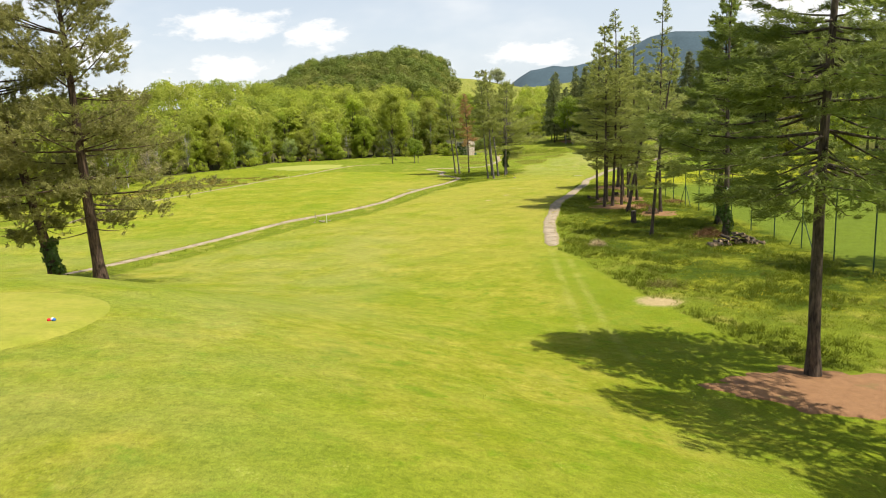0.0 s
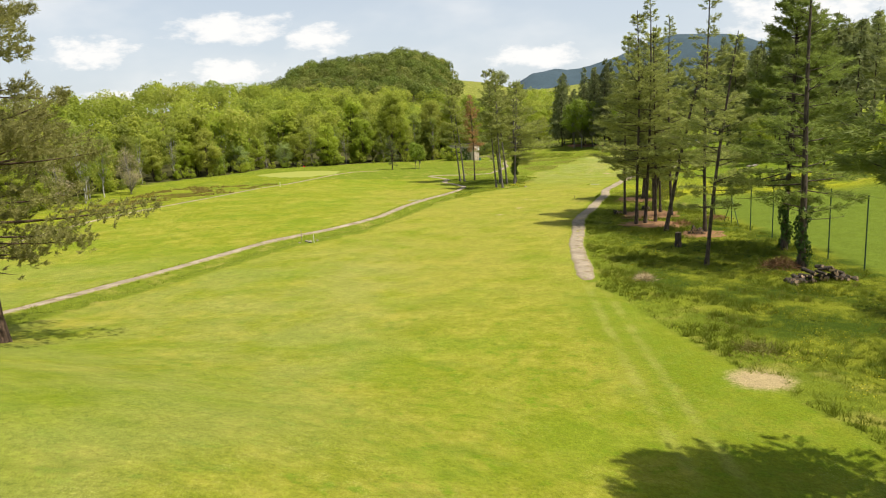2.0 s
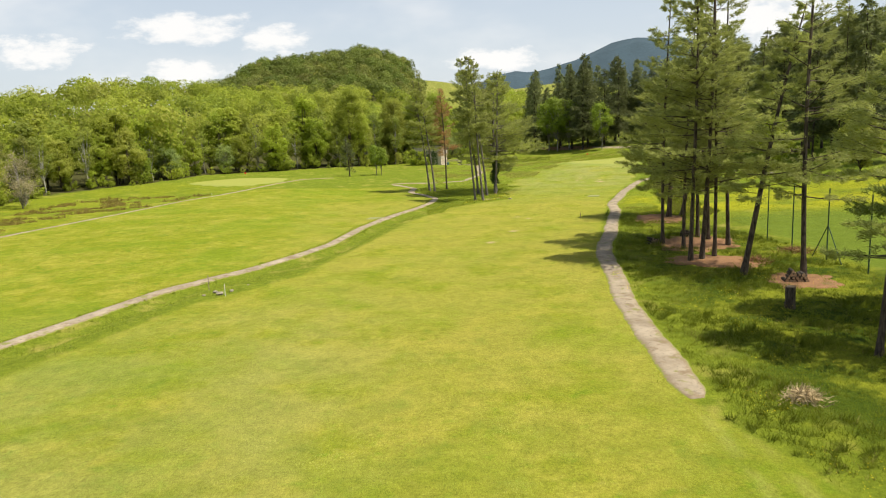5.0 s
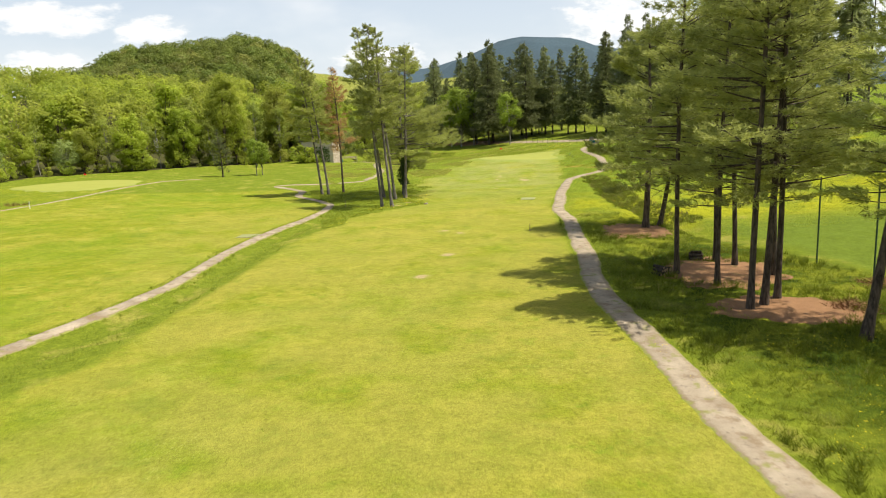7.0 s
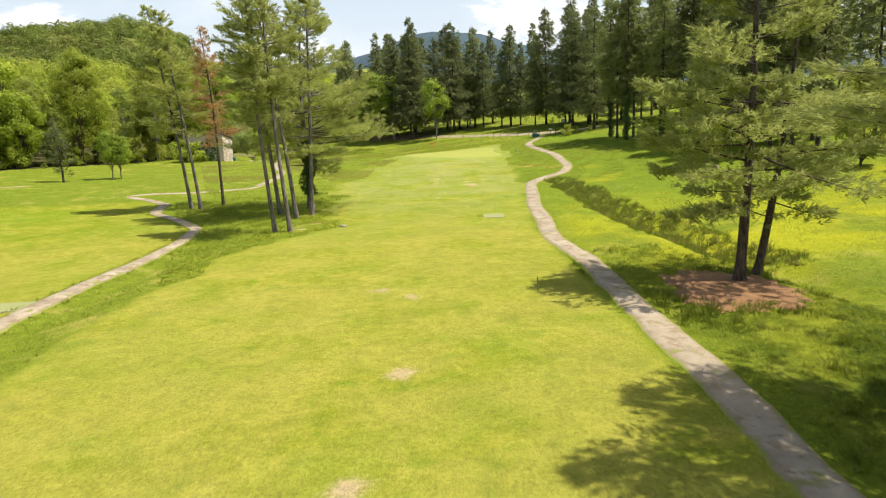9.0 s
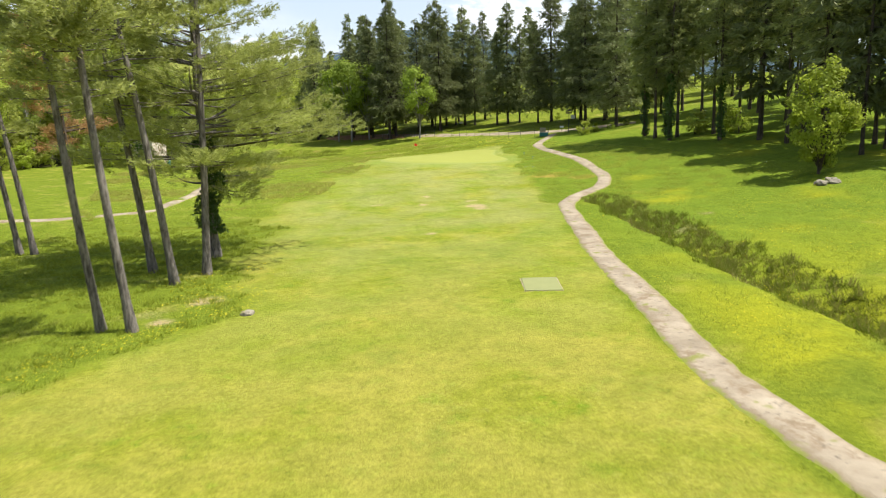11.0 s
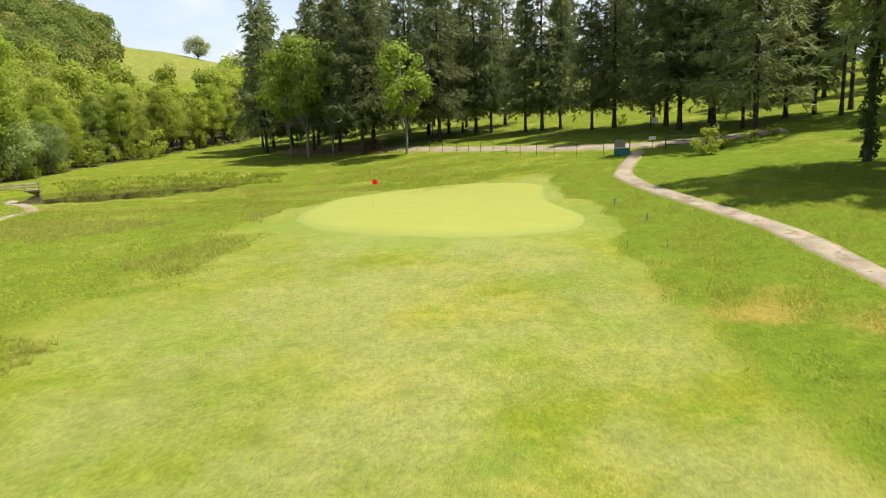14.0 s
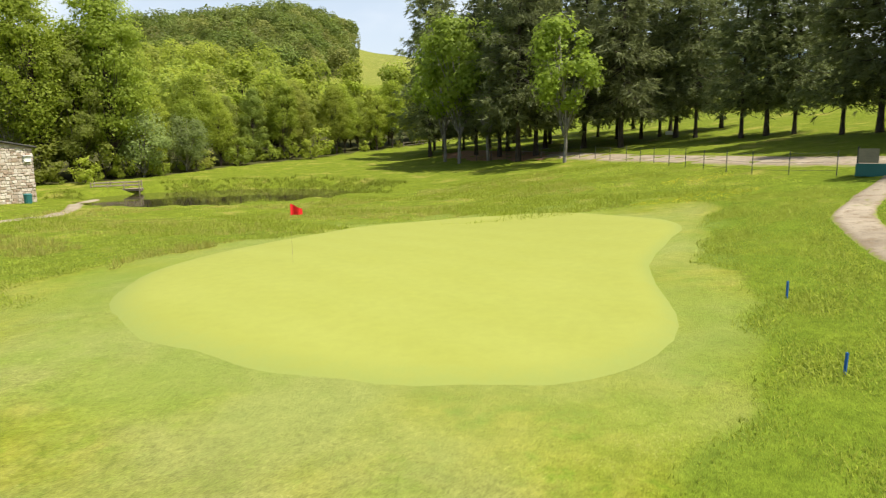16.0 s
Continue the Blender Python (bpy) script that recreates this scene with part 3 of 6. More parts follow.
# ---- ground ----
def make_ground():
    def axis(lo, hi, step, far_lo, far_hi):
        mid = np.arange(lo, hi + step, step)
        def tail(first, last):
            out, d, p = [], step, first
            while abs(p - first) < abs(last - first):
                d *= 1.17
                p += d * np.sign(last - first)
                out.append(p)
            return out
        return np.concatenate([tail(lo, far_lo)[::-1], mid, tail(mid[-1], far_hi)])
    xs, ys = axis(-60, 84, 0.9, -4000, 4000), axis(-12, 300, 0.9, -1500, 4500)
    X, Y = np.meshgrid(xs, ys)
    Z = height(X, Y)
    near = (np.abs(X) < 130) & (Y < 360)
    rough = rough_at(X, Y)
    lump = np.sin(X * 1.31 + 2 * np.sin(Y * 0.37)) * np.sin(Y * 1.17 + 1.7 * np.sin(X * 0.41))
    keep = np.ones_like(X)
    for line in (RIGHT_PATH, LEFT_PATH, FAR_PATH, LINK_PATH):
        keep = keep * (1 - 0.9 * np.exp(-((X - line_x(line, Y)) / 2.0) ** 2))
    for cx, cy, r in ((15.5, 27.5, 6), (24.5, 95.5, 5), (26.5, 104.5, 6), (29.8, 123, 5), (27, 87.5, 3.5)):
        keep = keep * (1 - 0.97 * np.exp(-(((X - cx) ** 2 + (Y - cy) ** 2) / r ** 2) ** 2))
    Z = Z + near * (0.02 + 0.08 * rough) * lump * keep
    nx, ny = len(xs), len(ys)
    i, j = np.meshgrid(np.arange(ny - 1), np.arange(nx - 1), indexing="ij")
    a = i * nx + j
    ob = mesh_part("ground", np.stack([X, Y, Z], -1).reshape(-1, 3), np.stack([a, a + 1, a + nx + 1, a + nx], -1).reshape(-1, 4), M_TURF, smooth=True)
    lawn = smooth(31.5, 33, X - np.maximum(0, Y - 60) * 0.08) * smooth(128, 118, Y) * smooth(-20, 0, Y)
    dry = np.zeros_like(X)
    for px, py, r, s in ((14, 44.4, 1.7, 1.15), (14.5, 26.5, 2.2, .5), (22, 103.5, 1, .5), (14.9, 158.5, 1.1, 1), (13, 155.6, 0.8, .9), (39, 206, 5, .38), (46, 203, 6, .36), (44, 194, 4, .36), (20, 212, 8, .36), (30, 222, 6, .36), (24, 200, 5, .34),
                         (39.5, 182.3, 1.3, .95), (40.3, 185.1, .8, .9), (35.4, 185.3, .8, .9), (37.2, 189.2, .8, .9), (31.4, 186.6, 1, .75), (39.2, 180.6, 1, .8), (30.7, 170.8, .8, .85), (11.1, 118.5, .9, .95), (13.5, 131, .8, .9), (14.8, 128.9, .8, .9), (7.6, 111.1, .9, .95), (25, 127, 1.4, .6), (47.5, 164, 1.2, .7), (53, 168, 1, .7), (12.2, 157, 1.8, .55), (14.2, 164.5, 2.0, .45), (5, 176, 2, .5), (-5, 30, 3, .3), (62, 249, 9, .34), (48, 250, 8, .34), (36, 246, 8, .3), (28, 230, 7, .28)):
        dry = np.maximum(dry, s * np.exp(-((X - px) ** 2 + (Y - py) ** 2) / r ** 2))
    dry = np.maximum(dry, 0.46 * smooth(430, 500, Y) * smooth(900, 760, Y) * smooth(170, 110, np.abs(X - 20)))
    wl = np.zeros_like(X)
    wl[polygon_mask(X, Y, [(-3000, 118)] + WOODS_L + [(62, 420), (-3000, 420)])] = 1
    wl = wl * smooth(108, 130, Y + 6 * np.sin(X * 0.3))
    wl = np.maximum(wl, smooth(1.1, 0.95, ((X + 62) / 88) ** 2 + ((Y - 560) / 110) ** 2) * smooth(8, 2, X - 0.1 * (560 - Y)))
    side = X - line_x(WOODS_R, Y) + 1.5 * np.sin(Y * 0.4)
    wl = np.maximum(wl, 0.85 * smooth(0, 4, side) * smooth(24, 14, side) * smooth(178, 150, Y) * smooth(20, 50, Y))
    fair = (1 - rough)
    parch = fair * smooth(45, 75, Y) * smooth(172, 140, Y) * smooth(-20, -6, X)
    pale = smooth(140, 185, Y) * np.maximum(fair, 0.45) * smooth(-5, 15, X)
    # left of the fairway, a hazy sheen is put into the turf colour
    pale = np.maximum(pale, 0.5 * fair * smooth(1, -9, X) * smooth(95, 75, Y))
    moist = fair * 0.9 * np.exp(-((X - 12.3) ** 2 + ((Y - 114.4) * 1.2) ** 2) / 1.3 ** 2)
    moist += fair * smooth(6, 10, X) * smooth(70, 58, Y)
    tawny = np.zeros_like(X)
    for px, py, rx, ry, s in ((55.2, 196.2, 3.4, 2.4, 0.95), (53.2, 199.6, 2.4, 1.8, 0.6), (57.5, 193.5, 3.0, 2.0, 0.8), (52.5, 203.5, 2.2, 1.6, 0.45)):
        tawny = np.maximum(tawny, s * np.exp(-((X - px) / rx) ** 2 - ((Y - py) / ry) ** 2))
    lush = rough * smooth(0.5, 7, X - line_x(FAIRWAY_R, Y)) * smooth(8, 12, X) * smooth(34, 44, Y) * smooth(140, 118, Y) * smooth(36, 33, X)
    gold = smooth(0, 4, X - line_x(RIGHT_PATH, Y)) * smooth(118, 132, Y) * smooth(205, 190, Y) + 0.35 * smooth(3, 0, X - line_x(FAR_PATH, Y)) * smooth(-85, -70, X) * smooth(100, 115, Y) * smooth(215, 200, Y)
    fresh = smooth(135, 165, Y) * smooth(246, 232, Y) * (0.3 + 0.7 * smooth(42, 52, X + 0.25 * (190 - Y)))
    gp = np.array(GREEN)
    gap = np.min(np.hypot(X[..., None] - gp[:, 0], Y[..., None] - gp[:, 1]), -1)
    collar = np.where(polygon_mask(X, Y, GREEN), 1.0, smooth(4.0, 0.8, gap))
    collar = np.where(polygon_mask(X, Y, GREEN), collar, collar * smooth(0.9, -0.7, X - line_x(FAIRWAY_R, Y) + 0.5 * np.sin(Y * 0.9) + 0.35 * np.sin(Y * 2.3 + X)))
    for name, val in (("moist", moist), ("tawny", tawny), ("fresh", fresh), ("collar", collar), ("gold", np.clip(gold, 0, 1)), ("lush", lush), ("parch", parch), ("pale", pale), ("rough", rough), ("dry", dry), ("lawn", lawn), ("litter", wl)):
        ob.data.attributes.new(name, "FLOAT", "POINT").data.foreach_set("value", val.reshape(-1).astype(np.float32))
    tagged(ob, "rolling golf course ground of mown and rough grass", "ground", kind="structure")


make_ground()


def ribbon(name, line, width, mat, label, lift=0.03, rag=0.03, seed=1):
    """A path that follows the ground, with ragged edges and a slight thickness."""
    rng = np.random.default_rng(seed)
    p = np.array(line, float)
    s = np.concatenate([[0], np.cumsum(np.linalg.norm(np.diff(p, axis=0), axis=1))])
    t = np.arange(0, s[-1], 0.6)
    # smooth the corners of the centre line
    c = np.stack([np.interp(t, s, p[:, k]) for k in (0, 1)], -1)
    ker = np.hanning(9) / np.hanning(9).sum()
    c = np.stack([np.convolve(np.pad(c[:, k], 4, mode="edge"), ker, "valid") for k in (0, 1)], -1)
    d = np.gradient(c, axis=0)
    nrm = np.stack([d[:, 1], -d[:, 0]], -1) / (np.linalg.norm(d, axis=1)[:, None] + 1e-9)
    taper = np.clip(0.35 + np.minimum(t, s[-1] - t) / 3.0, 0.35, 1.0)
    wob = [rag * (rng.normal(0, 1.0, len(t)) + 1.6 * np.interp(t, t[::4], rng.normal(0, 1.0, len(t[::4])))) for _ in (0, 1)]
    rows = []
    for side in (-1, -0.78, -0.35, 0.35, 0.78, 1):
        w = width / 2 * side * taper + (np.sign(side) * wob[side > 0] if abs(side) > 0.7 else 0)
        q = c + nrm * np.reshape(w, (-1, 1))
        rows.append(np.stack([q[:, 0], q[:, 1], height(q[:, 0], q[:, 1]) + ((lift + 0.02 - 0.03 * abs(side)) * np.clip((taper - 0.38) * 3, -0.4, 1) if abs(side) < 0.9 else -0.05)], -1))
    v = np.stack(rows, 1).reshape(-1, 3)
    k, j = np.meshgrid(np.arange(len(t) - 1), np.arange(5), indexing="ij")
    a = k * 6 + j
    ob = mesh_part(name, v, np.stack([a, a + 1, a + 7, a + 6], -1).reshape(-1, 4), mat, smooth=True)
    ob.data.attributes.new("rim", "FLOAT", "POINT").data.foreach_set("value", np.tile(np.array([1, 0.78, 0.35, 0.35, 0.78, 1], np.float32), len(t)))
    return tagged(ob, label, "path", kind="structure")


ribbon("path", RIGHT_PATH, 1.75, M_PATH, "pale worn cart path winding beside the fairway", 0.05)
ribbon("path", LEFT_PATH, 1.35, M_PATH, "pale worn cart path between two fairways", 0.05, seed=2)
ribbon("path", FAR_PATH, 0.95, M_PATH, "narrow pale path along the far fairway", 0.05, seed=3)
ribbon("path", LINK_PATH, 1.45, M_PATH, "narrow pale path towards the stone house", 0.05, seed=4)
ribbon("road", [(62, 302), (68, 284), (74, 265), (78, 250), (81.5, 241), (87, 235), (94, 231)], 5.0, M_PATH, "pale gravel track in front of the conifers", 0.05, seed=5)



def blob(name, outline, mat, label, category, lift=0.03, dome=0.0, kind="structure", n=72, rings=12):
    """A rounded sheet that lies on the ground inside an outline."""
    p = np.array(outline, float)
    q = np.concatenate([p, p[:1]])
    s = np.concatenate([[0], np.cumsum(np.linalg.norm(np.diff(q, axis=0), axis=1))])
    t = np.linspace(0, s[-1], n, endpoint=False)
    c = np.stack([np.interp(t, s, q[:, k]) for k in (0, 1)], -1)
    ker = np.hanning(7) / np.hanning(7).sum()
    c = np.stack([np.convolve(np.pad(c[:, k], 3, mode="wrap"), ker, "valid") for k in (0, 1)], -1)
    mid = c.mean(0)
    if mat == M_LITTER:
        th = np.linspace(0, 2 * np.pi, n, endpoint=False)
        c = mid + (c - mid) * (1 + 0.07 * np.sin(7 * th + mid[0]) + 0.06 * np.sin(13 * th + mid[1]) + 0.04 * np.sin(23 * th))[:, None]
    v, f = [], []
    for r in range(rings + 1):
        k = 1 - r / (rings + 0.5)
        w = mid + (c - mid) * k
        z = height(w[:, 0], w[:, 1]) + (lift + dome * (1 - k * k) if r else -0.08)
        v.append(np.stack([w[:, 0], w[:, 1], z], -1))
    v = np.concatenate(v)
    for r in range(rings):
        f += [(r * n + i, r * n + (i + 1) % n, (r + 1) * n + (i + 1) % n, (r + 1) * n + i) for i in range(n)]
    f.append(tuple(rings * n + i for i in range(n)))
    ob = mesh_part(name, v, f, mat, smooth=True)
    rim = np.repeat(1 - np.arange(rings + 1) / (rings + 0.5), n)
    ob.data.attributes.new("rim", "FLOAT", "POINT").data.foreach_set("value", rim.astype(np.float32))
    return tagged(ob, label, category, kind=kind)


blob("putting_green", GREEN, M_GREEN, "smooth pale putting green with a kidney outline", "putting green", 0.10)
TEE = [(-12.2, 21.2), (-11.9, 23.5), (-12.8, 27), (-14.4, 28.5), (-17, 28.4), (-21, 27), (-24, 23), (-24, 17), (-20, 14.5), (-16, 16), (-13.4, 18.8)]
blob("tee_box", TEE, M_TEE, "closely mown raised tee on the hillside", "tee", 0.10)
blob("putting_green", [(-51, 203), (-44, 196), (-35, 193), (-28, 198), (-27, 206), (-33, 213), (-41, 216), (-48, 210)], M_GREEN, "smooth pale putting green beside the woods", "putting green", 0.10)
blob("pine_litter", [(10, 27.5), (15.3, 30.8), (19.5, 29.5), (21, 25.5), (17, 23.4), (12.8, 24.8)], M_LITTER, "red-brown pine needle litter round a trunk", "litter", 0.06)
blob("pine_litter", [(20, 96.4), (22.4, 93.6), (25.2, 92), (27.8, 92.6), (28, 96), (25.4, 98.6), (22.2, 98.8)], M_LITTER, "red-brown pine needle litter under tall pines", "litter", 0.06)
blob("pine_litter", [(22.2, 106), (22.6, 101), (25.5, 99.8), (29, 101), (31, 105), (29.5, 109.5), (25, 109)], M_LITTER, "red-brown pine needle litter under tall pines", "litter", 0.06)
blob("pine_litter", [(25.8, 121), (28, 118.4), (31.8, 119), (33.5, 123.6), (32, 127), (28.8, 127.5)], M_LITTER, "red-brown pine needle litter under a pine pair", "litter", 0.06)
blob("pine_litter", [(24.8, 84.8), (28.6, 84.4), (29.8, 88.5), (27, 90.4), (24.6, 88)], M_LITTER, "red-brown pine needle litter beside a log pile", "litter", 0.05)
blob("pine_litter", [(52, 312), (55, 303), (58, 294), (62, 286), (66, 281), (69, 286), (66, 295), (62, 306), (57, 318)], M_LITTER, "brown needle litter under dark conifers", "litter", 0.06)


def make_pond():
    n, rings = 72, 6
    cx, cy, a, b, r = POND
    th = np.linspace(0, 2 * np.pi, n, endpoint=False)
    v, f = [(cx, cy, POND_Z)], []
    for k in range(1, rings + 1):
        u, w = a * 1.18 * k / rings * np.cos(th), b * 1.18 * k / rings * np.sin(th)
        v += [(cx + p * math.cos(r) - q * math.sin(r), cy + p * math.sin(r) + q * math.cos(r), POND_Z) for p, q in zip(u, w)]
    f += [(0, 1 + i, 1 + (i + 1) % n) for i in range(n)]
    for k in range(rings - 1):
        o = 1 + k * n
        f += [(o + i, o + n + i, o + n + (i + 1) % n, o + (i + 1) % n) for i in range(n)]
    tagged(mesh_part("water", v, f, M_WATER, smooth=True), "still dark pond between grassy banks", "pond", kind="structure")


make_pond()


def make_mountain():
    """The far ridge beyond the valley, with distance haze in its blue colour."""
    ang = np.radians(np.linspace(-70, 75, 160))
    crest = np.interp(np.degrees(ang), [-70, -40, -25, -8, 2, 5, 6.5, 7.5, 9, 10.3, 11.3, 13.5, 17, 18.5, 21.5, 24.5, 27.5, 33, 42, 75], [90, 60, 60, 90, 100, 130, 178, 203, 214, 206, 212, 242, 300, 308, 296, 250, 215, 190, 160, 120])
    rng = np.random.default_rng(5)
    crest = crest + np.convolve(rng.normal(0, 11, len(ang) + 4), np.ones(5) / 5, "valid")
    v, rows = [], 9
    for k in range(rows):
        d = 2650 - 500 * (1 - k / (rows - 1))
        z = crest * (k / (rows - 1)) ** 0.8 + (rng.normal(0, 7, len(ang)) if 0 < k < rows - 1 else 0)
        v.append(np.stack([d * np.sin(ang), d * np.cos(ang), z], -1))
    d = 2900
    v.append(np.stack([d * np.sin(ang), d * np.cos(ang), crest * 0], -1))
    n = len(ang)
    i, j = np.meshgrid(np.arange(rows), np.arange(n - 1), indexing="ij")
    a = i * n + j
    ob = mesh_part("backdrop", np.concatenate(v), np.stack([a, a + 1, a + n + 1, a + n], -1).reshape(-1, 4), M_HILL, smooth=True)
    tagged(ob, "wooded mountain ridge in the far distance, coloured blue for haze", "mountain", kind="structure")


make_mountain()


# ---- trees ----
def conifer(name, seed, H, base, R, r0, mats, lean=(0, 0), whorl=0.85, per=4.6, tilt=(-4, 32), droop=0.0, shape=0.75, tufts=15, blades=8, blade=(0.42, 0.06), plate=0.34, flat=0.35, patchy=0.15, bend=0.5, twig=1.0, spray=0.55, inner=0.22, thick=0.14, hang=0.0, limb=(5, 4), ragged=0.3):
    """A conifer with whorls of branches; its foliage is thousands of separate needle sprays."""
    rng = np.random.default_rng(seed)
    top = empty(name, 0, 0, 0)
    zs = np.linspace(-0.4, H, 14)
    ph = rng.uniform(0, 6.28)

    def axis(z):
        z = np.asarray(z, float)
        t = z / H
        return np.stack([lean[0] * z + bend * np.sin(2.6 * t + ph) * t, lean[1] * z + bend * np.cos(2.1 * t + ph) * t, z], -1)
    rad = r0 * (1 - zs / H) ** 0.8 + 0.03
    rad[0] *= 1.5
    wood, green, cast = Soup(), Soup(), []
    wood.add(*tube(axis(zs), rad, 10))
    z = base
    while z < H - 0.25:
        t = (z - base) / (H - base)
        for _ in range(max(2, int(rng.poisson(per)))):
            if rng.random() < patchy:
                continue
            prof = (1 - t) ** shape * (0.55 + 0.45 * min(1, t / 0.12))
            L = R * prof * rng.uniform(0.85 - ragged, 0.85 + ragged) + 0.25
            az = rng.uniform(0, 2 * np.pi)
            el = radians(tilt[0] + (tilt[1] - tilt[0]) * t + rng.normal(0, 7))
            s = np.linspace(0, 1, limb[0])
            out, side = np.array([math.cos(az), math.sin(az), 0]), np.array([-math.sin(az), math.cos(az), 0])
            zc = z + rng.uniform(-0.3, 0.3)
            p0 = axis(zc)
            rise = np.sin(el) * s * L + (0.10 * L * s ** 2 if droop == 0 else -droop * L * s + droop * 0.75 * L * s ** 3)
            pts = p0 + out * (s * L * math.cos(el))[:, None] + side * (rng.normal(0, 0.06) * L * s ** 2)[:, None]
            pts[:, 2] += rise
            wv, wf = tube(pts, np.linspace(0.009 * L + 0.015, 0.006, limb[0]), limb[1])
            wood.add(wv, wf)
            dead = t < 0.06 and rng.random() < 0.5
            n = int(tufts * (0.10 + 0.90 * L / R)) + 1 if not dead else 2
            q = rng.uniform(inner, 1.0, n) ** 0.8
            at = np.stack([np.interp(q, s, pts[:, k]) for k in range(3)], -1)
            off = rng.uniform(-1, 1, n) * plate * L * (1.12 - q) ** 0.7
            at += side * off[:, None]
            at[:, 2] += rng.normal(-hang, thick, n) - (0.25 * droop * np.abs(off))
            way = out * 0.7 + side * (np.sign(off) * 0.6)[:, None] + np.array([0, 0, flat])
            way /= np.linalg.norm(way, axis=1)[:, None]
            k = blades
            dirs = np.repeat(way, k, 0)
            tw = twig * (0.45 + 0.55 * min(1.0, L / (0.6 * R)))
            at2 = np.repeat(at, k, 0) + dirs * rng.uniform(-0.10, 0.40, (n * k, 1)) * tw + rng.normal(0, 0.06 * tw, (n * k, 3))
            gv, gf = slivers(rng, at2, dirs, blade[0] * (0.6 + 0.4 * min(1.0, L / (0.5 * R))), blade[1], spray)
            green.add(gv, gf)
            cast.append(np.repeat(rng.random(n) * 0.7 + 0.3 * rng.random(), 3 * k))
        z += whorl * rng.uniform(0.75, 1.25)
    mesh_part("trunk", *wood.arrays(), mats[0], top, smooth=True)
    crown = mesh_part("crown", *green.arrays(), mats[1], top)
    crown.data.attributes.new("tuft", "FLOAT", "POINT").data.foreach_set("value", np.concatenate(cast).astype(np.float32))
    return top


def broadleaf(name, seed, H, R, stem, r0, mats, blobs=26, per=95, leaf=0.42, squash=1.0, loose=0.28):
    """A leafy tree: bent trunk and limbs, and a crown of many small leaf sprays with gaps between them."""
    rng = np.random.default_rng(seed)
    top = empty(name, 0, 0, 0)
    zs = np.linspace(-0.3, H * 0.8, 8)
    bx, by = rng.normal(0, 0.04, 2)
    pts = np.stack([bx * zs + 0.2 * np.sin(zs * 0.5), by * zs + 0.2 * np.cos(zs * 0.4), zs], -1)
    wood, green = Soup(), Soup()
    wood.add(*tube(pts, np.linspace(r0, 0.04, 8), 8))
    cz = (stem + H) / 2
    for k in range(blobs):
        u = rng.normal(0, 1, 3)
        u /= np.linalg.norm(u)
        rr = rng.uniform(0.30, 1.0) ** 0.45
        taper = 1.0 - 0.35 * max(0, u[2])
        c = np.array([u[0] * R * rr * 0.86 * taper, u[1] * R * rr * 0.86 * taper, cz + u[2] * (H - stem) / 2 * rr * 0.92 * squash])
        c[:2] += np.array([bx, by]) * c[2]
        br = R * rng.uniform(0.15, 0.33)
        warp = rng.uniform(0.75, 1.4, 3) * np.array([1.1, 1.1, 0.8])
        a = np.array([bx * stem, by * stem, max(stem * 0.8, c[2] - 0.45 * H)])
        s = np.linspace(0, 1, 3)[:, None]
        if k % 2 == 0:
            lp = a * (1 - s) + c * s + np.array([0, 0, 0.06 * H]) * s * (1 - s)
            wood.add(*tube(lp, np.linspace(r0 * 0.35, 0.02, 3), 3 if H < 6 else 4))
        d = rng.normal(0, 1, (per, 3))
        d /= np.linalg.norm(d, axis=1)[:, None]
        at = c + d * (br * rng.uniform(0.45, 1.12, (per, 1)) ** 0.6 + rng.normal(0, loose * 0.4, (per, 1))) * warp
        out = d + u * 0.5 + np.array([0, 0, 0.3])
        green.add(*leaves(rng, at, out, leaf, 0.5))
    mesh_part("trunk", *wood.arrays(), mats[0], top, smooth=True)
    mesh_part("crown", *green.arrays(), mats[1], top)
    return top


def ivy(tree, seed, h0, h1, r, lean=(0, 0), n=900, leaf=0.22):
    rng = np.random.default_rng(seed)
    z = rng.uniform(h0, h1, n)
    th = rng.uniform(0, 2 * np.pi, n)
    d = np.stack([np.cos(th), np.sin(th), 0 * th], -1)
    rr = r * (1.0 + 0.5 * np.sin(z * 1.7 + th)) * rng.uniform(0.7, 1.25, n)
    at = d * rr[:, None] + np.stack([lean[0] * z, lean[1] * z, z], -1)
    ob = mesh_part("ivy", *leaves(rng, at, d, leaf, 0.45), M_IVY, tree)
    ob["label"] = "dark ivy climbing the trunk"


def plant(tree, spots, label, category, group=""):
    """Stand copies of a tree at (x, y, scale, turn); the first is the tree itself."""
    for k, (x, y, s, rz) in enumerate(spots):
        m = pose(x, y, ground(x, y) - 0.05, 0, 0, rz)
        if k == 0:
            tree.matrix_world = m @ Matrix.Diagonal((s, s, s, 1))
            tagged(tree, label, category, group)
        else:
            t = copy_thing(tree, Matrix.Identity(4))
            t.matrix_basis = m @ Matrix.Diagonal((s, s, s, 1))


M_NEEDLE_DEEP = leafy("deep_pine_needles", (0.045, 0.078, 0.016), (0.285, 0.345, 0.070), (0.22, 0.26, 0.05), 0.42, tufted=True)
PM, PD = (M_BARK, M_NEEDLE), (M_BARK, M_NEEDLE_DEEP)
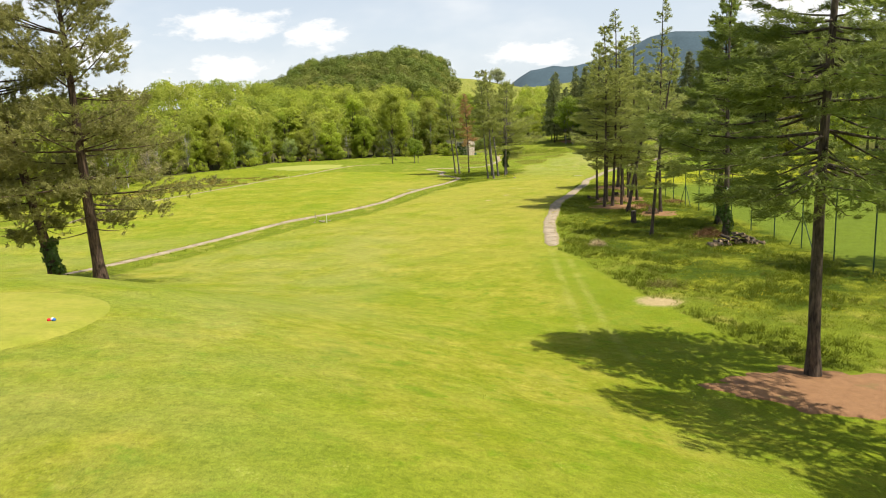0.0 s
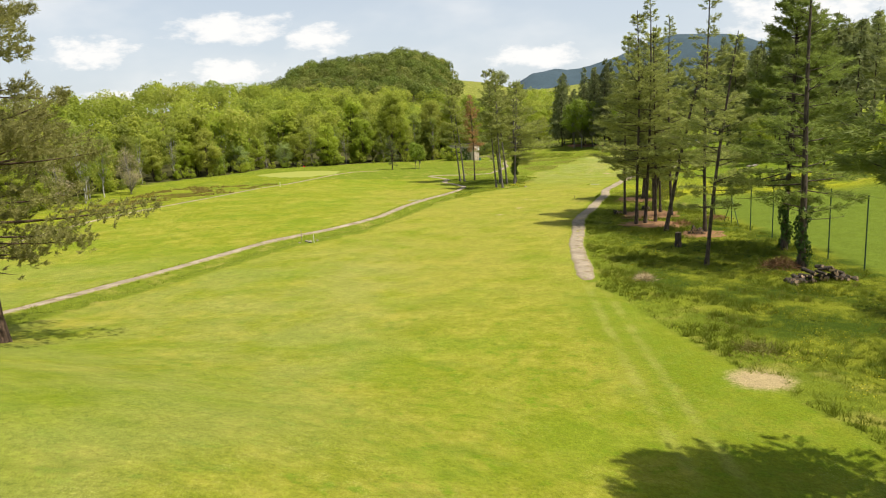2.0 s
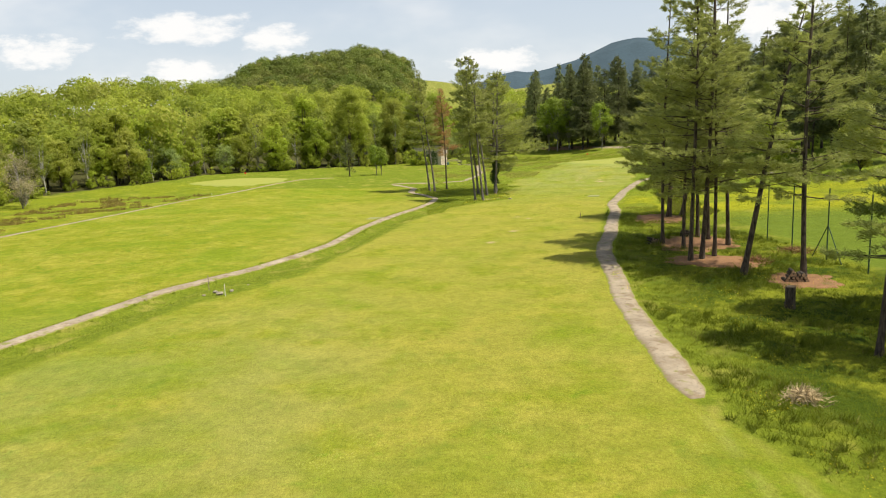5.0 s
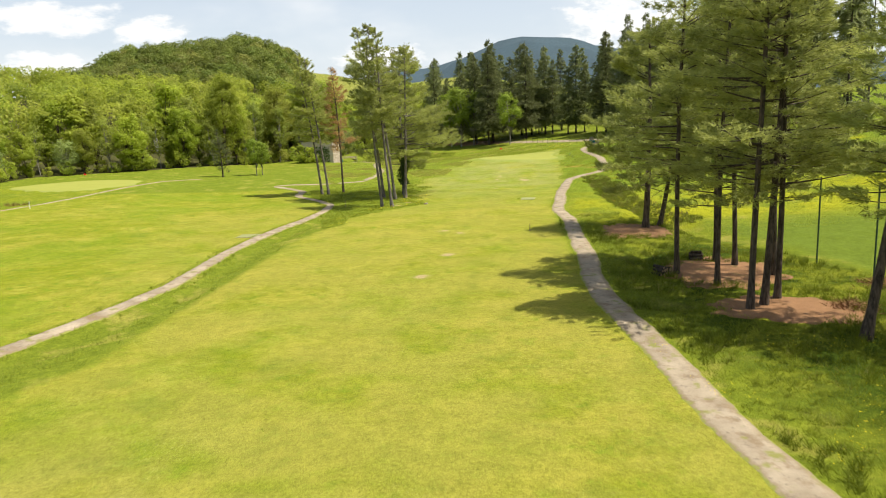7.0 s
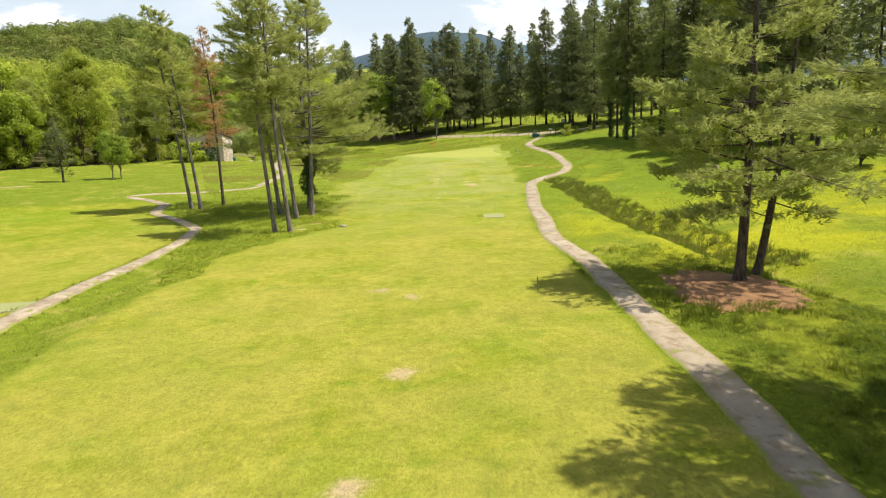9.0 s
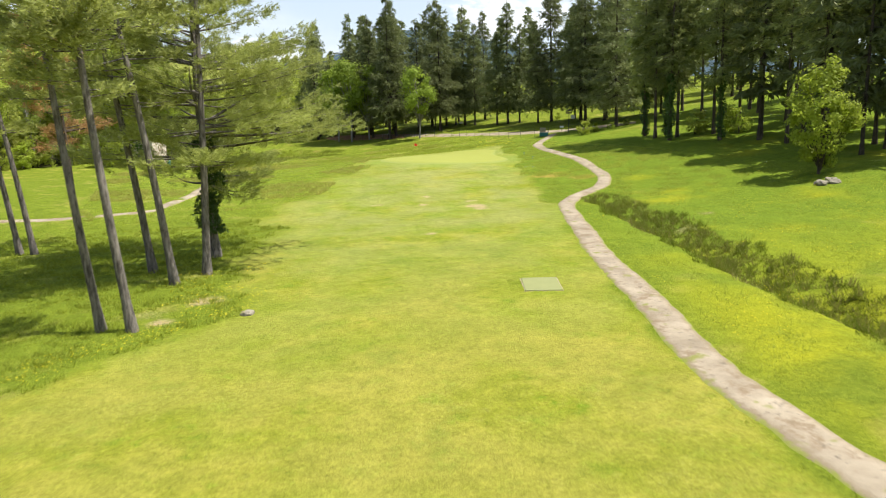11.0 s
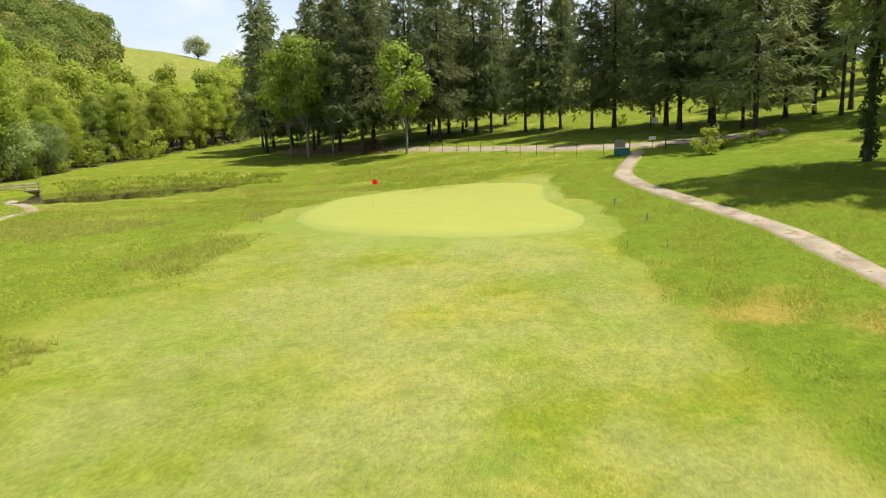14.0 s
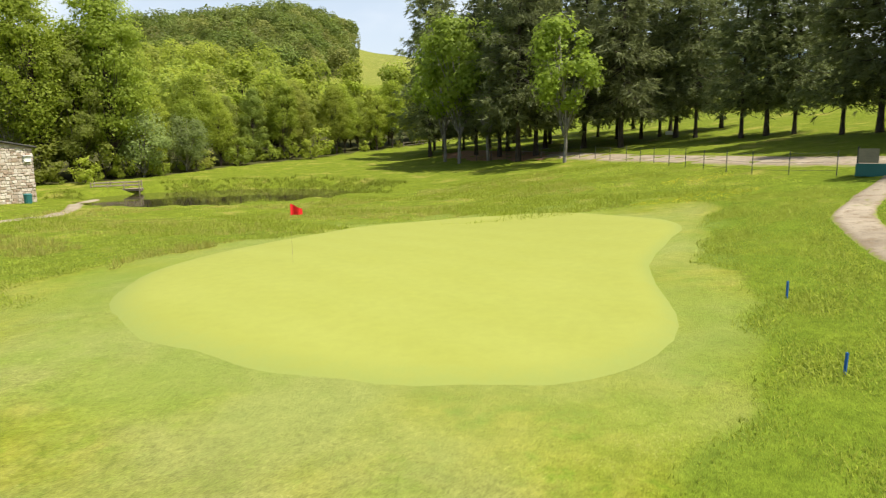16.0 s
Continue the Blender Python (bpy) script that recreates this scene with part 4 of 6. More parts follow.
# tall pines beside the cart path
PK = dict(shape=0.92, tufts=34, blades=18, blade=(0.32, 0.050), plate=0.44, patchy=0.30, flat=0.15, thick=0.09, spray=0.45)
p1 = conifer("pine_tree", 11, 24.5, 6.2, 6.0, 0.155, PM, **PK)
p2 = conifer("pine_tree", 12, 26, 6.0, 5.8, 0.165, PM, lean=(0.03, 0.0), **PK)
p3 = conifer("pine_tree", 13, 23, 5.6, 5.6, 0.15, PM, lean=(0.02, 0.01), **PK)
p4 = conifer("pine_tree", 14, 19, 5.0, 4.6, 0.14, PM, lean=(0.10, 0.02), **PK)
p5 = conifer("pine_tree", 15, 20, 6.0, 4.4, 0.20, PM, lean=(0.22, 0.03), **PK)
plant(p1, [(22.6, 96.2, 1.0, 0), (23.6, 105.2, 0.95, 80), (28.2, 107.8, 1.0, 160), (25.3, 97.6, 0.92, 230)], "tall pine with bare lower trunk and layered green needles", "pine tree", "pines beside the cart path")
plant(p2, [(23.8, 96.7, 1.0, 0), (27.9, 88.4, 1.0, 120), (28.9, 102.6, 0.95, 200)], "tall pine with bare lower trunk and layered green needles", "pine tree", "pines beside the cart path")
plant(p3, [(24.2, 101.6, 0.92, 0), (28.6, 106.2, 0.95, 90)], "pine with bare lower trunk and layered green needles", "pine tree", "pines beside the cart path")
plant(p4, [(21.5, 71.0, 1.0, 0)], "slender leaning pine with thin green crown", "pine tree", "pines beside the cart path")
plant(p5, [(24.2, 90.2, 1.0, 0)], "leaning pine with ivy on its trunk", "pine tree", "pines beside the cart path")
p6 = conifer("pine_tree", 16, 23, 4.2, 6.4, 0.26, PD, lean=(0.01, 0.0), **PK)
ivy(p6, 3, 0.2, 5.0, 0.42)
plant(p6, [(28.0, 68.2, 1.0, 0)], "dark pine with ivy on its trunk beside a wood pile", "pine tree", "pines beside the cart path")
p10 = conifer("pine_tree", 20, 24, 4.6, 6.2, 0.24, PD, lean=(0.01, 0.0), whorl=0.75, per=5.0, tufts=50, blades=18, blade=(0.34, 0.066), plate=0.46, patchy=0.08, droop=0.12)
ivy(p10, 14, 0.2, 4.6, 0.36)
plant(p10, [(30.5, 76.2, 1.0, 40)], "full dark pine with ivy low on its trunk", "pine tree", "pines beside the cart path")
p7 = conifer("pine_tree", 17, 24, 8.4, 7.4, 0.25, PD, lean=(0.005, 0.0), whorl=0.60, per=5.8, tufts=80, blades=28, blade=(0.26, 0.036), plate=0.5, droop=0.26, tilt=(-3, 25), patchy=0.06, thick=0.08, flat=0.0, spray=0.42, twig=0.85, hang=0.05)
PINE7 = "broad pine with drooping green branches over needle litter"
plant(p7, [(16.1, 29.4, 1.0, 0)], PINE7, "pine tree")
# pines mostly out of view to the right, added to cast their shadows
p11 = conifer("pine_tree", 27, 24, 8.0, 7.4, 0.25, PD, whorl=0.8, per=5.0, tufts=34, blades=12, blade=(0.4, 0.09), plate=0.5, droop=0.22, tilt=(-3, 25), patchy=0.10)
plant(p11, [(17.6, 19.6, 1.0, 70), (21.5, 12.5, 1.05, 190), (34.0, 27, 1.0, 130), (36.5, 50.0, 1.0, 250)], PINE7, "pine tree")
p8 = conifer("pine_tree", 18, 19, 4.0, 6.4, 0.27, PM, lean=(0.03, 0.0), whorl=0.9, per=4.8, ragged=0.42, shape=0.6, tufts=62, blades=18, blade=(0.33, 0.062), plate=0.46, patchy=0.12, droop=0.10, thick=0.16)
plant(p8, [(31.5, 124.0, 1.0, 30)], "spreading pine with low green branches over needle litter", "pine tree", "pines beside the cart path")
p9 = conifer("pine_tree", 19, 15, 4.2, 5.2, 0.21, PM, lean=(0.20, 0.02), whorl=1.15, per=4.0, ragged=0.42, shape=0.6, tufts=48, blades=18, blade=(0.33, 0.062), plate=0.46, patchy=0.16, droop=0.10, thick=0.16)
plant(p9, [(33.4, 124.8, 1.0, 0)], "leaning pine with mossy trunk beside a straight one", "pine tree", "pines beside the cart path")
# pine clump between the fairways
PG = (M_BARK_GREY, M_NEEDLE)
c1 = conifer("pine_tree", 21, 23, 9.6, 4.2, 0.17, PG, lean=(-0.06, 0.0), patchy=0.32, tufts=30, blades=15, blade=(0.34, 0.07))
c2 = conifer("pine_tree", 22, 24, 9.4, 4.5, 0.19, PG, lean=(-0.09, 0.01), patchy=0.30, tufts=30, blades=15, blade=(0.34, 0.07))
c3 = conifer("pine_tree", 23, 21, 4.2, 9.8, 0.30, PG, whorl=0.78, patchy=0.06, shape=0.62, tufts=78, blades=30, blade=(0.24, 0.038), plate=0.46, thick=0.24, tilt=(-7, 28))
c4 = conifer("pine_tree", 24, 22, 6.2, 5.8, 0.20, PG, lean=(0.06, 0.06), patchy=0.14, tufts=60, blades=28, blade=(0.24, 0.038), plate=0.42, bend=0.2)
ivy(c3, 4, 1.6, 7.5, 0.62, n=4200, leaf=0.15)
plant(c4, [(15.3, 164.6, 1.0, 0)], "tall pine with pale grey trunk and low dead branches", "pine tree", "pine clump between fairways")
plant(c1, [(11.9, 154.7, 0.98, 0), (10.7, 155.4, 0.92, 10)], "tall thin-crowned pine with pale grey trunk", "pine tree", "pine clump between fairways")
plant(c2, [(13.6, 163.2, 1.0, 0), (12.5, 167.0, 1.0, 8), (5.0, 177.0, 0.88, -10), (4.0, 177.8, 0.9, 5)], "tall thin-crowned pine with pale grey trunk", "pine tree", "pine clump between fairways")
M_DEAD = leafy("dead_pine_needles", (0.136, 0.076, 0.03), (0.512, 0.305, 0.122), (0.374, 0.264, 0.11), 0.45, tufted=True)
c5 = conifer("pine_tree", 25, 20, 6.5, 3.6, 0.15, (M_BARK, M_DEAD), lean=(-0.03, 0.0), patchy=0.3, tufts=26, blades=12, blade=(0.30, 0.06))
plant(c5, [(7.5, 179.2, 1.0, 0)], "dying pine with sparse rust-brown needles", "pine tree", "pine clump between fairways")
plant(c3, [(16.1, 170.0, 1.0, 0)], "full pine with thick ivy round its trunk", "pine tree", "pine clump between fairways")
# old pines behind the tee
OM = (M_BARK_RED, M_NEEDLE_OLD)
OLD = dict(per=4.6, tilt=(-12, 38), patchy=0.12, tufts=92, plate=0.46, blades=22, blade=(0.25, 0.06), shape=0.42, twig=0.75, spray=0.8, thick=0.30, inner=0.28, ragged=0.36, flat=0.5)
o1 = conifer("scots_pine", 31, 25, 4.2, 8.6, 0.42, OM, lean=(-0.06, 0.02), whorl=0.86, **OLD)
o2 = conifer("scots_pine", 32, 23, 4.4, 6.6, 0.38, OM, lean=(-0.18, 0.0), whorl=0.9, **OLD)
ivy(o2, 6, 0.2, 3.5, 0.45)
plant(o1, [(-25.8, 51.7, 1.0, 0)], "old pine with brown bark and clumped olive needles", "pine tree", "pines behind the tee")
plant(o2, [(-29.6, 52.5, 1.0, 0), (-35.5, 52.0, 1.0, 60)], "leaning old pine with ivied trunk and olive needles", "pine tree", "pines behind the tee")

# dark conifers round the far end
SM = (M_BARK_DARK, M_SPRUCE)
# brighter copy of M_SPRUCE, with sunlight put into the needle colours
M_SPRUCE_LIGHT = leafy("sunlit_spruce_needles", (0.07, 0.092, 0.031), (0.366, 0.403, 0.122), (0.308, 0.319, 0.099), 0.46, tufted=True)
SK = dict(limb=(3, 3), whorl=0.80, per=7.0, tilt=(-16, 22), droop=0.26, ragged=0.45, tufts=13, blades=9, blade=(0.85, 0.13), plate=0.46, flat=-0.45, bend=0.25, inner=0.08, thick=0.25, hang=0.15, patchy=0.04)
s1 = conifer("spruce_tree", 41, 27, 4.2, 5.4, 0.22, SM, **SK)
s2 = conifer("spruce_tree", 42, 29, 5.0, 5.4, 0.23, SM, **SK)
s3 = conifer("spruce_tree", 43, 25, 3.6, 5.8, 0.23, SM, **SK)
SB = dict(SK)
SB.update(patchy=0.2, whorl=0.95, tufts=7, blades=6, blade=(1.1, 0.34))
s4 = conifer("spruce_tree", 44, 28, 6.5, 5.0, 0.22, SM, **SB)
rng = np.random.default_rng(8)
spots = [(52.3, 326), (54, 322), (56.5, 316), (51.6, 313.5), (61.2, 312), (58.6, 303), (61.3, 294), (62.7, 284.2), (65.4, 288), (57.4, 320), (63.3, 303), (77.5, 306), (78.2, 297), (80, 291.7), (82, 290.2),
         (82.7, 286), (84, 282.8), (86, 274.6), (88, 273), (90, 271), (90.4, 263), (91.9, 259.8), (94.4, 252), (94.8, 244), (101, 239.4), (103.2, 237.5), (88.6, 231.2), (81, 213.0), (80.2, 209.5), (82.8, 210.4),
         (81.9, 206.8), (79.3, 205.2), (82.3, 198.8), (85, 203), (86, 214), (90, 222), (96, 230), (70, 305), (72, 318), (66, 330), (86, 298), (94, 282), (99, 268), (104, 256), (112, 246), (60, 330), (66, 318), (68, 297), (72, 290), (75, 283), (90, 290), (98, 278), (104, 268), (70, 328), (78, 318), (84, 310), (92, 300), (110, 258), (118, 250), (100, 290)]
rear = [(60, 330), (66, 318), (70, 328), (78, 318), (84, 310), (86, 298), (66, 330), (72, 318)]
far_off = [(92, 300), (110, 258), (118, 250), (100, 290), (98, 278), (104, 268), (104, 256), (112, 246), (94, 282), (99, 268)]
for k in range(30):
    yy = rng.uniform(60, 196)
    rear.append((float(line_x(WOODS_R, yy)) + 1.5 + rng.uniform(0, 12), yy))
spots = [q for q in spots if q not in rear + far_off] + [(92, 246.5), (95.5, 256), (97.5, 247.5), (93.5, 238)]
inner = [(80.2, 209.5), (81.9, 206.8), (85, 203), (86, 214), (90, 222), (86, 195.5), (89.5, 203), (84.8, 218.5), (88.4, 211), (92, 207), (93.5, 217), (97, 211), (87, 226), (95, 200), (90, 192.5), (84.6, 190), (99, 221), (83.4, 184), (88, 181), (86, 174), (101, 205), (104, 214), (99, 196), (106, 203), (103, 226), (108, 220), (96, 190), (100, 183), (94, 184), (92, 176), (98, 174)]
shading = [q for q in spots + inner if q[0] < 101 and 206 < q[1] < 231 and q != (81.9, 206.8) and q != (80.2, 209.5) and q != (81, 213.0) and q != (82.8, 210.4)]
inner = [q for q in inner if q not in shading] + [(102, 233), (107, 236), (109, 228), (112, 222), (110, 211), (113, 215), (105, 196), (110, 199), (114, 206), (104, 190), (108, 186), (116, 228), (118, 219), (106, 178)]
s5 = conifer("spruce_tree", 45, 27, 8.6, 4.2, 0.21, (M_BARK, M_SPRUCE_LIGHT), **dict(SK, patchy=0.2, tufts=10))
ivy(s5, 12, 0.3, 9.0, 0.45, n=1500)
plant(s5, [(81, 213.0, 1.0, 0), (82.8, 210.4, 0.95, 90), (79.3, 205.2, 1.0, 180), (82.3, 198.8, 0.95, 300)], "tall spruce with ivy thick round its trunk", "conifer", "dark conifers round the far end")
spots = [q for q in spots if q not in ((81, 213.0), (82.8, 210.4), (79.3, 205.2), (82.3, 198.8))]
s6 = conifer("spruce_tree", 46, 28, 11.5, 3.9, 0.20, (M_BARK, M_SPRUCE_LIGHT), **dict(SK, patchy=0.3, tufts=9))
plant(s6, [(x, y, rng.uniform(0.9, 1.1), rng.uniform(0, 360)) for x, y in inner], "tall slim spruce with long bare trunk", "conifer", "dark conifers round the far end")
spots = [q for q in spots if q not in inner and q not in shading]
groups = [[], [], [], []]
for k, (x, y) in enumerate(spots):
    groups[k % 3].append((x, y, rng.uniform(0.72, 1.15), rng.uniform(0, 360)))
for _ in range(30):
    rear.append((float(rng.uniform(116, 168)), float(rng.uniform(215, 345))))
for x, y in rear:
    groups[3].append((x, y, rng.uniform(0.82, 1.12), rng.uniform(0, 360)))
for tree, g in zip((s1, s2, s3, s4), groups):
    plant(tree, g, "tall dark spruce with bare lower trunk", "conifer", "dark conifers round the far end")

# leafy trees
LM, LD = (M_BARK, M_LEAF), (M_BARK, M_LEAF_DULL)
b1 = broadleaf("broadleaf_tree", 51, 19, 5.0, 1.2, 0.26, LM, blobs=66, per=135, leaf=0.36)
b2 = broadleaf("broadleaf_tree", 52, 16, 4.8, 0.8, 0.22, LM, blobs=60, per=135, leaf=0.35)
b3 = broadleaf("broadleaf_tree", 53, 21, 4.2, 2.2, 0.24, LD, blobs=54, per=95, leaf=0.32, loose=0.6)
b4 = broadleaf("birch_tree", 54, 18, 3.6, 4.5, 0.17, (M_BIRCH, M_LEAF_DULL), blobs=34, per=80, leaf=0.28, loose=0.6)
b7 = broadleaf("broadleaf_tree", 57, 21, 4.8, 3.0, 0.24, LM, blobs=100, per=210, leaf=0.23, loose=0.4)
b8 = broadleaf("broadleaf_tree", 58, 20, 4.4, 2.4, 0.20, LD, blobs=90, per=200, leaf=0.22, loose=0.5)
b9 = broadleaf("broadleaf_tree", 59, 21, 5.6, 2.0, 0.26, LM, blobs=44, per=75, leaf=0.58)
b5 = broadleaf("shrub", 55, 4.2, 2.3, 0.10, 0.08, LM, blobs=18, per=60, leaf=0.27)
b6 = broadleaf("broadleaf_tree", 56, 13, 3.0, 2.6, 0.15, (M_BARK_PALE, M_LEAF_DEEP), blobs=36, per=120, leaf=0.27, loose=0.5)
edge = np.array(WOODS_L)
seg = np.concatenate([[0], np.cumsum(np.linalg.norm(np.diff(edge, axis=0), axis=1))])
b11 = broadleaf("broadleaf_tree", 62, 17, 3.4, 4.5, 0.17, (M_BARK_PALE, M_LEAF_DULL), blobs=40, per=80, leaf=0.28, loose=0.7)
b12 = broadleaf("broadleaf_tree", 63, 15, 4.6, 1.6, 0.24, (M_BARK, M_LEAF_DEEP), blobs=56, per=130, leaf=0.33)
b13 = broadleaf("willow_tree", 64, 11, 4.4, 0.5, 0.20, (M_BARK_PALE, M_LEAF_GREY), blobs=60, per=110, leaf=0.24, loose=0.6)
b14 = broadleaf("broadleaf_tree", 65, 12, 3.6, 0.6, 0.14, (M_BARK_PALE, M_LEAF_BROWN), blobs=50, per=46, leaf=0.20, loose=0.9)
rows = [[] for _ in range(12)]
for k, d in enumerate(np.arange(0, seg[-1], 4.4)):
    ex, ey = np.interp(d, seg, edge[:, 0]), np.interp(d, seg, edge[:, 1])
    i = min(len(edge) - 2, int(np.searchsorted(seg, d, "right")) - 1)
    t = (edge[i + 1] - edge[i]) / np.linalg.norm(edge[i + 1] - edge[i])
    nx, ny = -t[1], t[0]
    low = float(np.interp(ey, [150, 185, 215, 240], [0.72, 0.76, 0.92, 1.0]))
    for row, (dep, prob) in enumerate(((2.5, 1.0), (8.5, 0.9))):
        if rng.random() > prob:
            continue
        q = dep + rng.uniform(-2.0, 2.5)
        kind = int(rng.choice([0, 1, 2, 3, 8, 9, 10, 11], p=[0.20, 0.16, 0.14, 0.10, 0.20, 0.10, 0.06, 0.04]))
        size = rng.uniform(0.66, 1.12) * low
        if ey > 258 and row == 0:
            kind = int(rng.choice([5, 6, 8, 9], p=[0.5, 0.25, 0.15, 0.10]))
            size *= 1.15 if ey < 288 else 0.70
        elif row == 1:
            kind = 7
            size *= 0.85 if ey > 256 else 1.0
        else:
            size *= 0.92
        rows[kind].append((ex + nx * q + t[0] * rng.uniform(-1.8, 1.8), ey + ny * q + t[1] * rng.uniform(-1.8, 1.8), size, rng.uniform(0, 360)))
    for _ in range(1 + int(rng.random() < 0.4) + (255 < ey < 300)):
        q = rng.uniform(-1.4, 2.8)
        rows[4].append((ex + nx * q + t[0] * rng.uniform(-2, 2), ey + ny * q + t[1] * rng.uniform(-2, 2), rng.uniform(0.3, 1.5) ** 1.3 * 0.9, rng.uniform(0, 360)))
rows[3] += [(-69, 148, 0.9, 20), (-70.5, 152, 0.95, 100), (-72, 156, 0.85, 50), (-71, 160, 0.8, 200)]
rows[10] += [(14.5, 289.5, 0.9, 30), (17.5, 297, 0.8, 120)]
rows[11] += [(-68, 166, 0.85, 30), (-70, 171, 0.75, 150), (-69.5, 140, 0.8, 80)]
rows[4] += [(80, 228.2, 0.62, 0), (95, 262.5, 0.4, 0), (88, 205, 0.9, 30), (84.5, 206, 0.8, 70), (86.5, 200, 0.9, 200), (83.0, 229.6, 0.4, 90), (86, 229.0, 0.32, 10), (90, 230.4, 0.3, 60)]
WOOD = "edge of the leafy woods"
plant(b1, rows[0], "full leafy tree in fresh spring green", "tree", WOOD)
plant(b2, rows[1] + [(72.4, 174.5, 0.7, 40), (77, 155, 0.75, 10), (80, 138, 0.8, 100)], "rounded leafy tree in fresh spring green", "tree", WOOD)
plant(b3, rows[2], "tall leafy tree with thin dull green crown", "tree", WOOD)
plant(b4, rows[3], "white-stemmed birch with thin pale green crown", "birch tree", WOOD)
plant(b7, rows[5], "tall leafy tree with foliage down to the bank", "tree", WOOD)
plant(b8, rows[6], "tall leafy tree with feathery dull green foliage", "tree", WOOD)
plant(b9, rows[7], "leafy tree standing behind the woods' edge", "tree", WOOD)
plant(b11, rows[8], "slim pale-stemmed tree with open leafy crown", "tree", WOOD)
plant(b12, rows[9], "dense leafy tree in deep green", "tree", WOOD)
plant(b13, rows[10], "low grey-green willow with fine foliage", "willow tree", WOOD)
plant(b14, rows[11], "twiggy grey-brown tree just coming into leaf", "tree", WOOD)
# shrubs against the shaded side of the stone house
rows[4] += [(4.6, 260.6, 1.15, 40), (2.2, 261.8, 1.3, 150), (6.6, 260.8, 0.7, 260)]
plant(b5, rows[4], "leafy shrub in fresh green", "shrub", "shrubs along the woods")
plant(b6, [(66.6, 274, 1.38, 0), (-7.6, 218.4, 0.68, 40), (-6.4, 219.2, 0.62, 120), (56.0, 293.0, 1.7, 60), (59.4, 291.0, 1.55, 200), (53.6, 299.0, 1.6, 300)], "light green leafy tree with open crown", "tree")
# leaf colours lightened to carry the haze of distance
M_LEAF_PALE = leafy("haze_paled_leaves", (0.30, 0.34, 0.17), (0.55, 0.58, 0.34), (0.5, 0.54, 0.3), 0.6)
b10 = broadleaf("broadleaf_tree", 60, 12.5, 8.0, 1.6, 0.4, (M_BARK, M_LEAF_PALE), blobs=60, per=70, leaf=0.6, loose=0.9)
plant(b10, [(52, 606, 1.0, 0)], "broad tree alone on the grassy shoulder, paled for distance haze", "tree")
y1 = conifer("fir_tree", 61, 9.5, 1.6, 2.2, 0.15, SM, whorl=0.5, per=5, tilt=(0, 30), tufts=9, blades=7, blade=(0.4, 0.07))
plant(y1, [(-14.3, 215.5, 1.0, 0)], "young dark fir standing alone on grass", "conifer")


def far_woods():
    """The woods behind their edge and over the round hill: lobed crowns of leaf clumps, as two masses."""
    rng = np.random.default_rng(9)
    at, out, cast = [], [], []

    def crown(x, y, H, R, n):
        """One domed crown, its outline broken up into lobes."""
        lobes = rng.normal(0, 1, (9, 3))
        lobes[:, 2] = np.abs(lobes[:, 2]) * 0.8 - 0.1
        lobes /= np.linalg.norm(lobes, axis=1)[:, None]
        d = rng.normal(0, 1, (n, 3))
        d[:, 2] = np.abs(d[:, 2]) - 0.45
        d /= np.linalg.norm(d, axis=1)[:, None]
        swell = 0.72 + 0.36 * np.exp(9 * ((d @ lobes.T).max(1) - 1))
        tall = rng.uniform(1.0, 1.35)
        low = max(1.0, (H - R * tall) * 1.3 / R)
        d[:, 2] = np.where(d[:, 2] < 0, d[:, 2] * low, d[:, 2])
        at.append(np.array([x, y, ground(x, y) + H - R * tall]) + d * np.array([R, R, R * tall]) * (swell * rng.uniform(0.82, 1.05, n))[:, None])
        out.append(d + np.array([0, 0, 0.3]))
        cast.append(np.full(3 * n, rng.random(), np.float32))

    def finish_mass(name, label, mat, size):
        v, f = leaves(rng, np.concatenate(at), np.concatenate(out), size, 0.55)
        ob = tagged(mesh_part(name, v, f, mat), label, "woods", kind="stuff")
        ob.data.attributes.new("cast", "FLOAT", "POINT").data.foreach_set("value", np.concatenate(cast))
        at.clear()
        out.clear()
        cast.clear()

    def scatter(count, area, gap, inside, tree):
        """Trees at random places in an area that keep their distance from one another."""
        done, tries = np.zeros((0, 2)), 0
        while len(done) < count and tries < count * 40:
            tries += 1
            q = np.array([rng.uniform(area[0], area[1]), rng.uniform(area[2], area[3])])
            if inside(*q) and (not len(done) or np.min(np.hypot(*(done - q).T)) > gap):
                done = np.vstack([done, q])
                tree(*q)

    poly = [(-330, 150)] + WOODS_L[:-2] + [(30, 400), (-40, 470), (-330, 470)]

    def in_woods(x, y):
        return polygon_mask(np.array([x]), np.array([y]), poly)[0] and 10 < np.min(np.hypot(edge[:, 0] - x, edge[:, 1] - y)) < 190

    scatter(520, (-270, 50, 115, 465), 5.8, in_woods, lambda x, y: crown(x, y, rng.uniform(13, 20) * (0.8 if y < 200 else 1.0 if y < 285 else 0.8), rng.uniform(3.8, 6.0), 520))
    scatter(46, (48, 92, 395, 480), 4.5, lambda x, y: x < 0.135 * y + 14 and x > 0.118 * y, lambda x, y: crown(x, y, rng.uniform(11, 15), rng.uniform(3.2, 4.6), 260))
    finish_mass("far_woods", "dense leafy woods behind the golf course", M_LEAF_MASS, 0.68)
    scatter(430, (-160, 30, 440, 660), 5.6, lambda x, y: ((x + 62) / 88) ** 2 + ((y - 560) / 110) ** 2 < 1 and x < 12 + 0.1 * (560 - y), lambda x, y: crown(x, y, rng.uniform(11, 16), rng.uniform(4.4, 6.4), 520))
    finish_mass("hill_woods", "darker leafy woods covering a round hill", M_LEAF_HILL, 0.8)


far_woods()


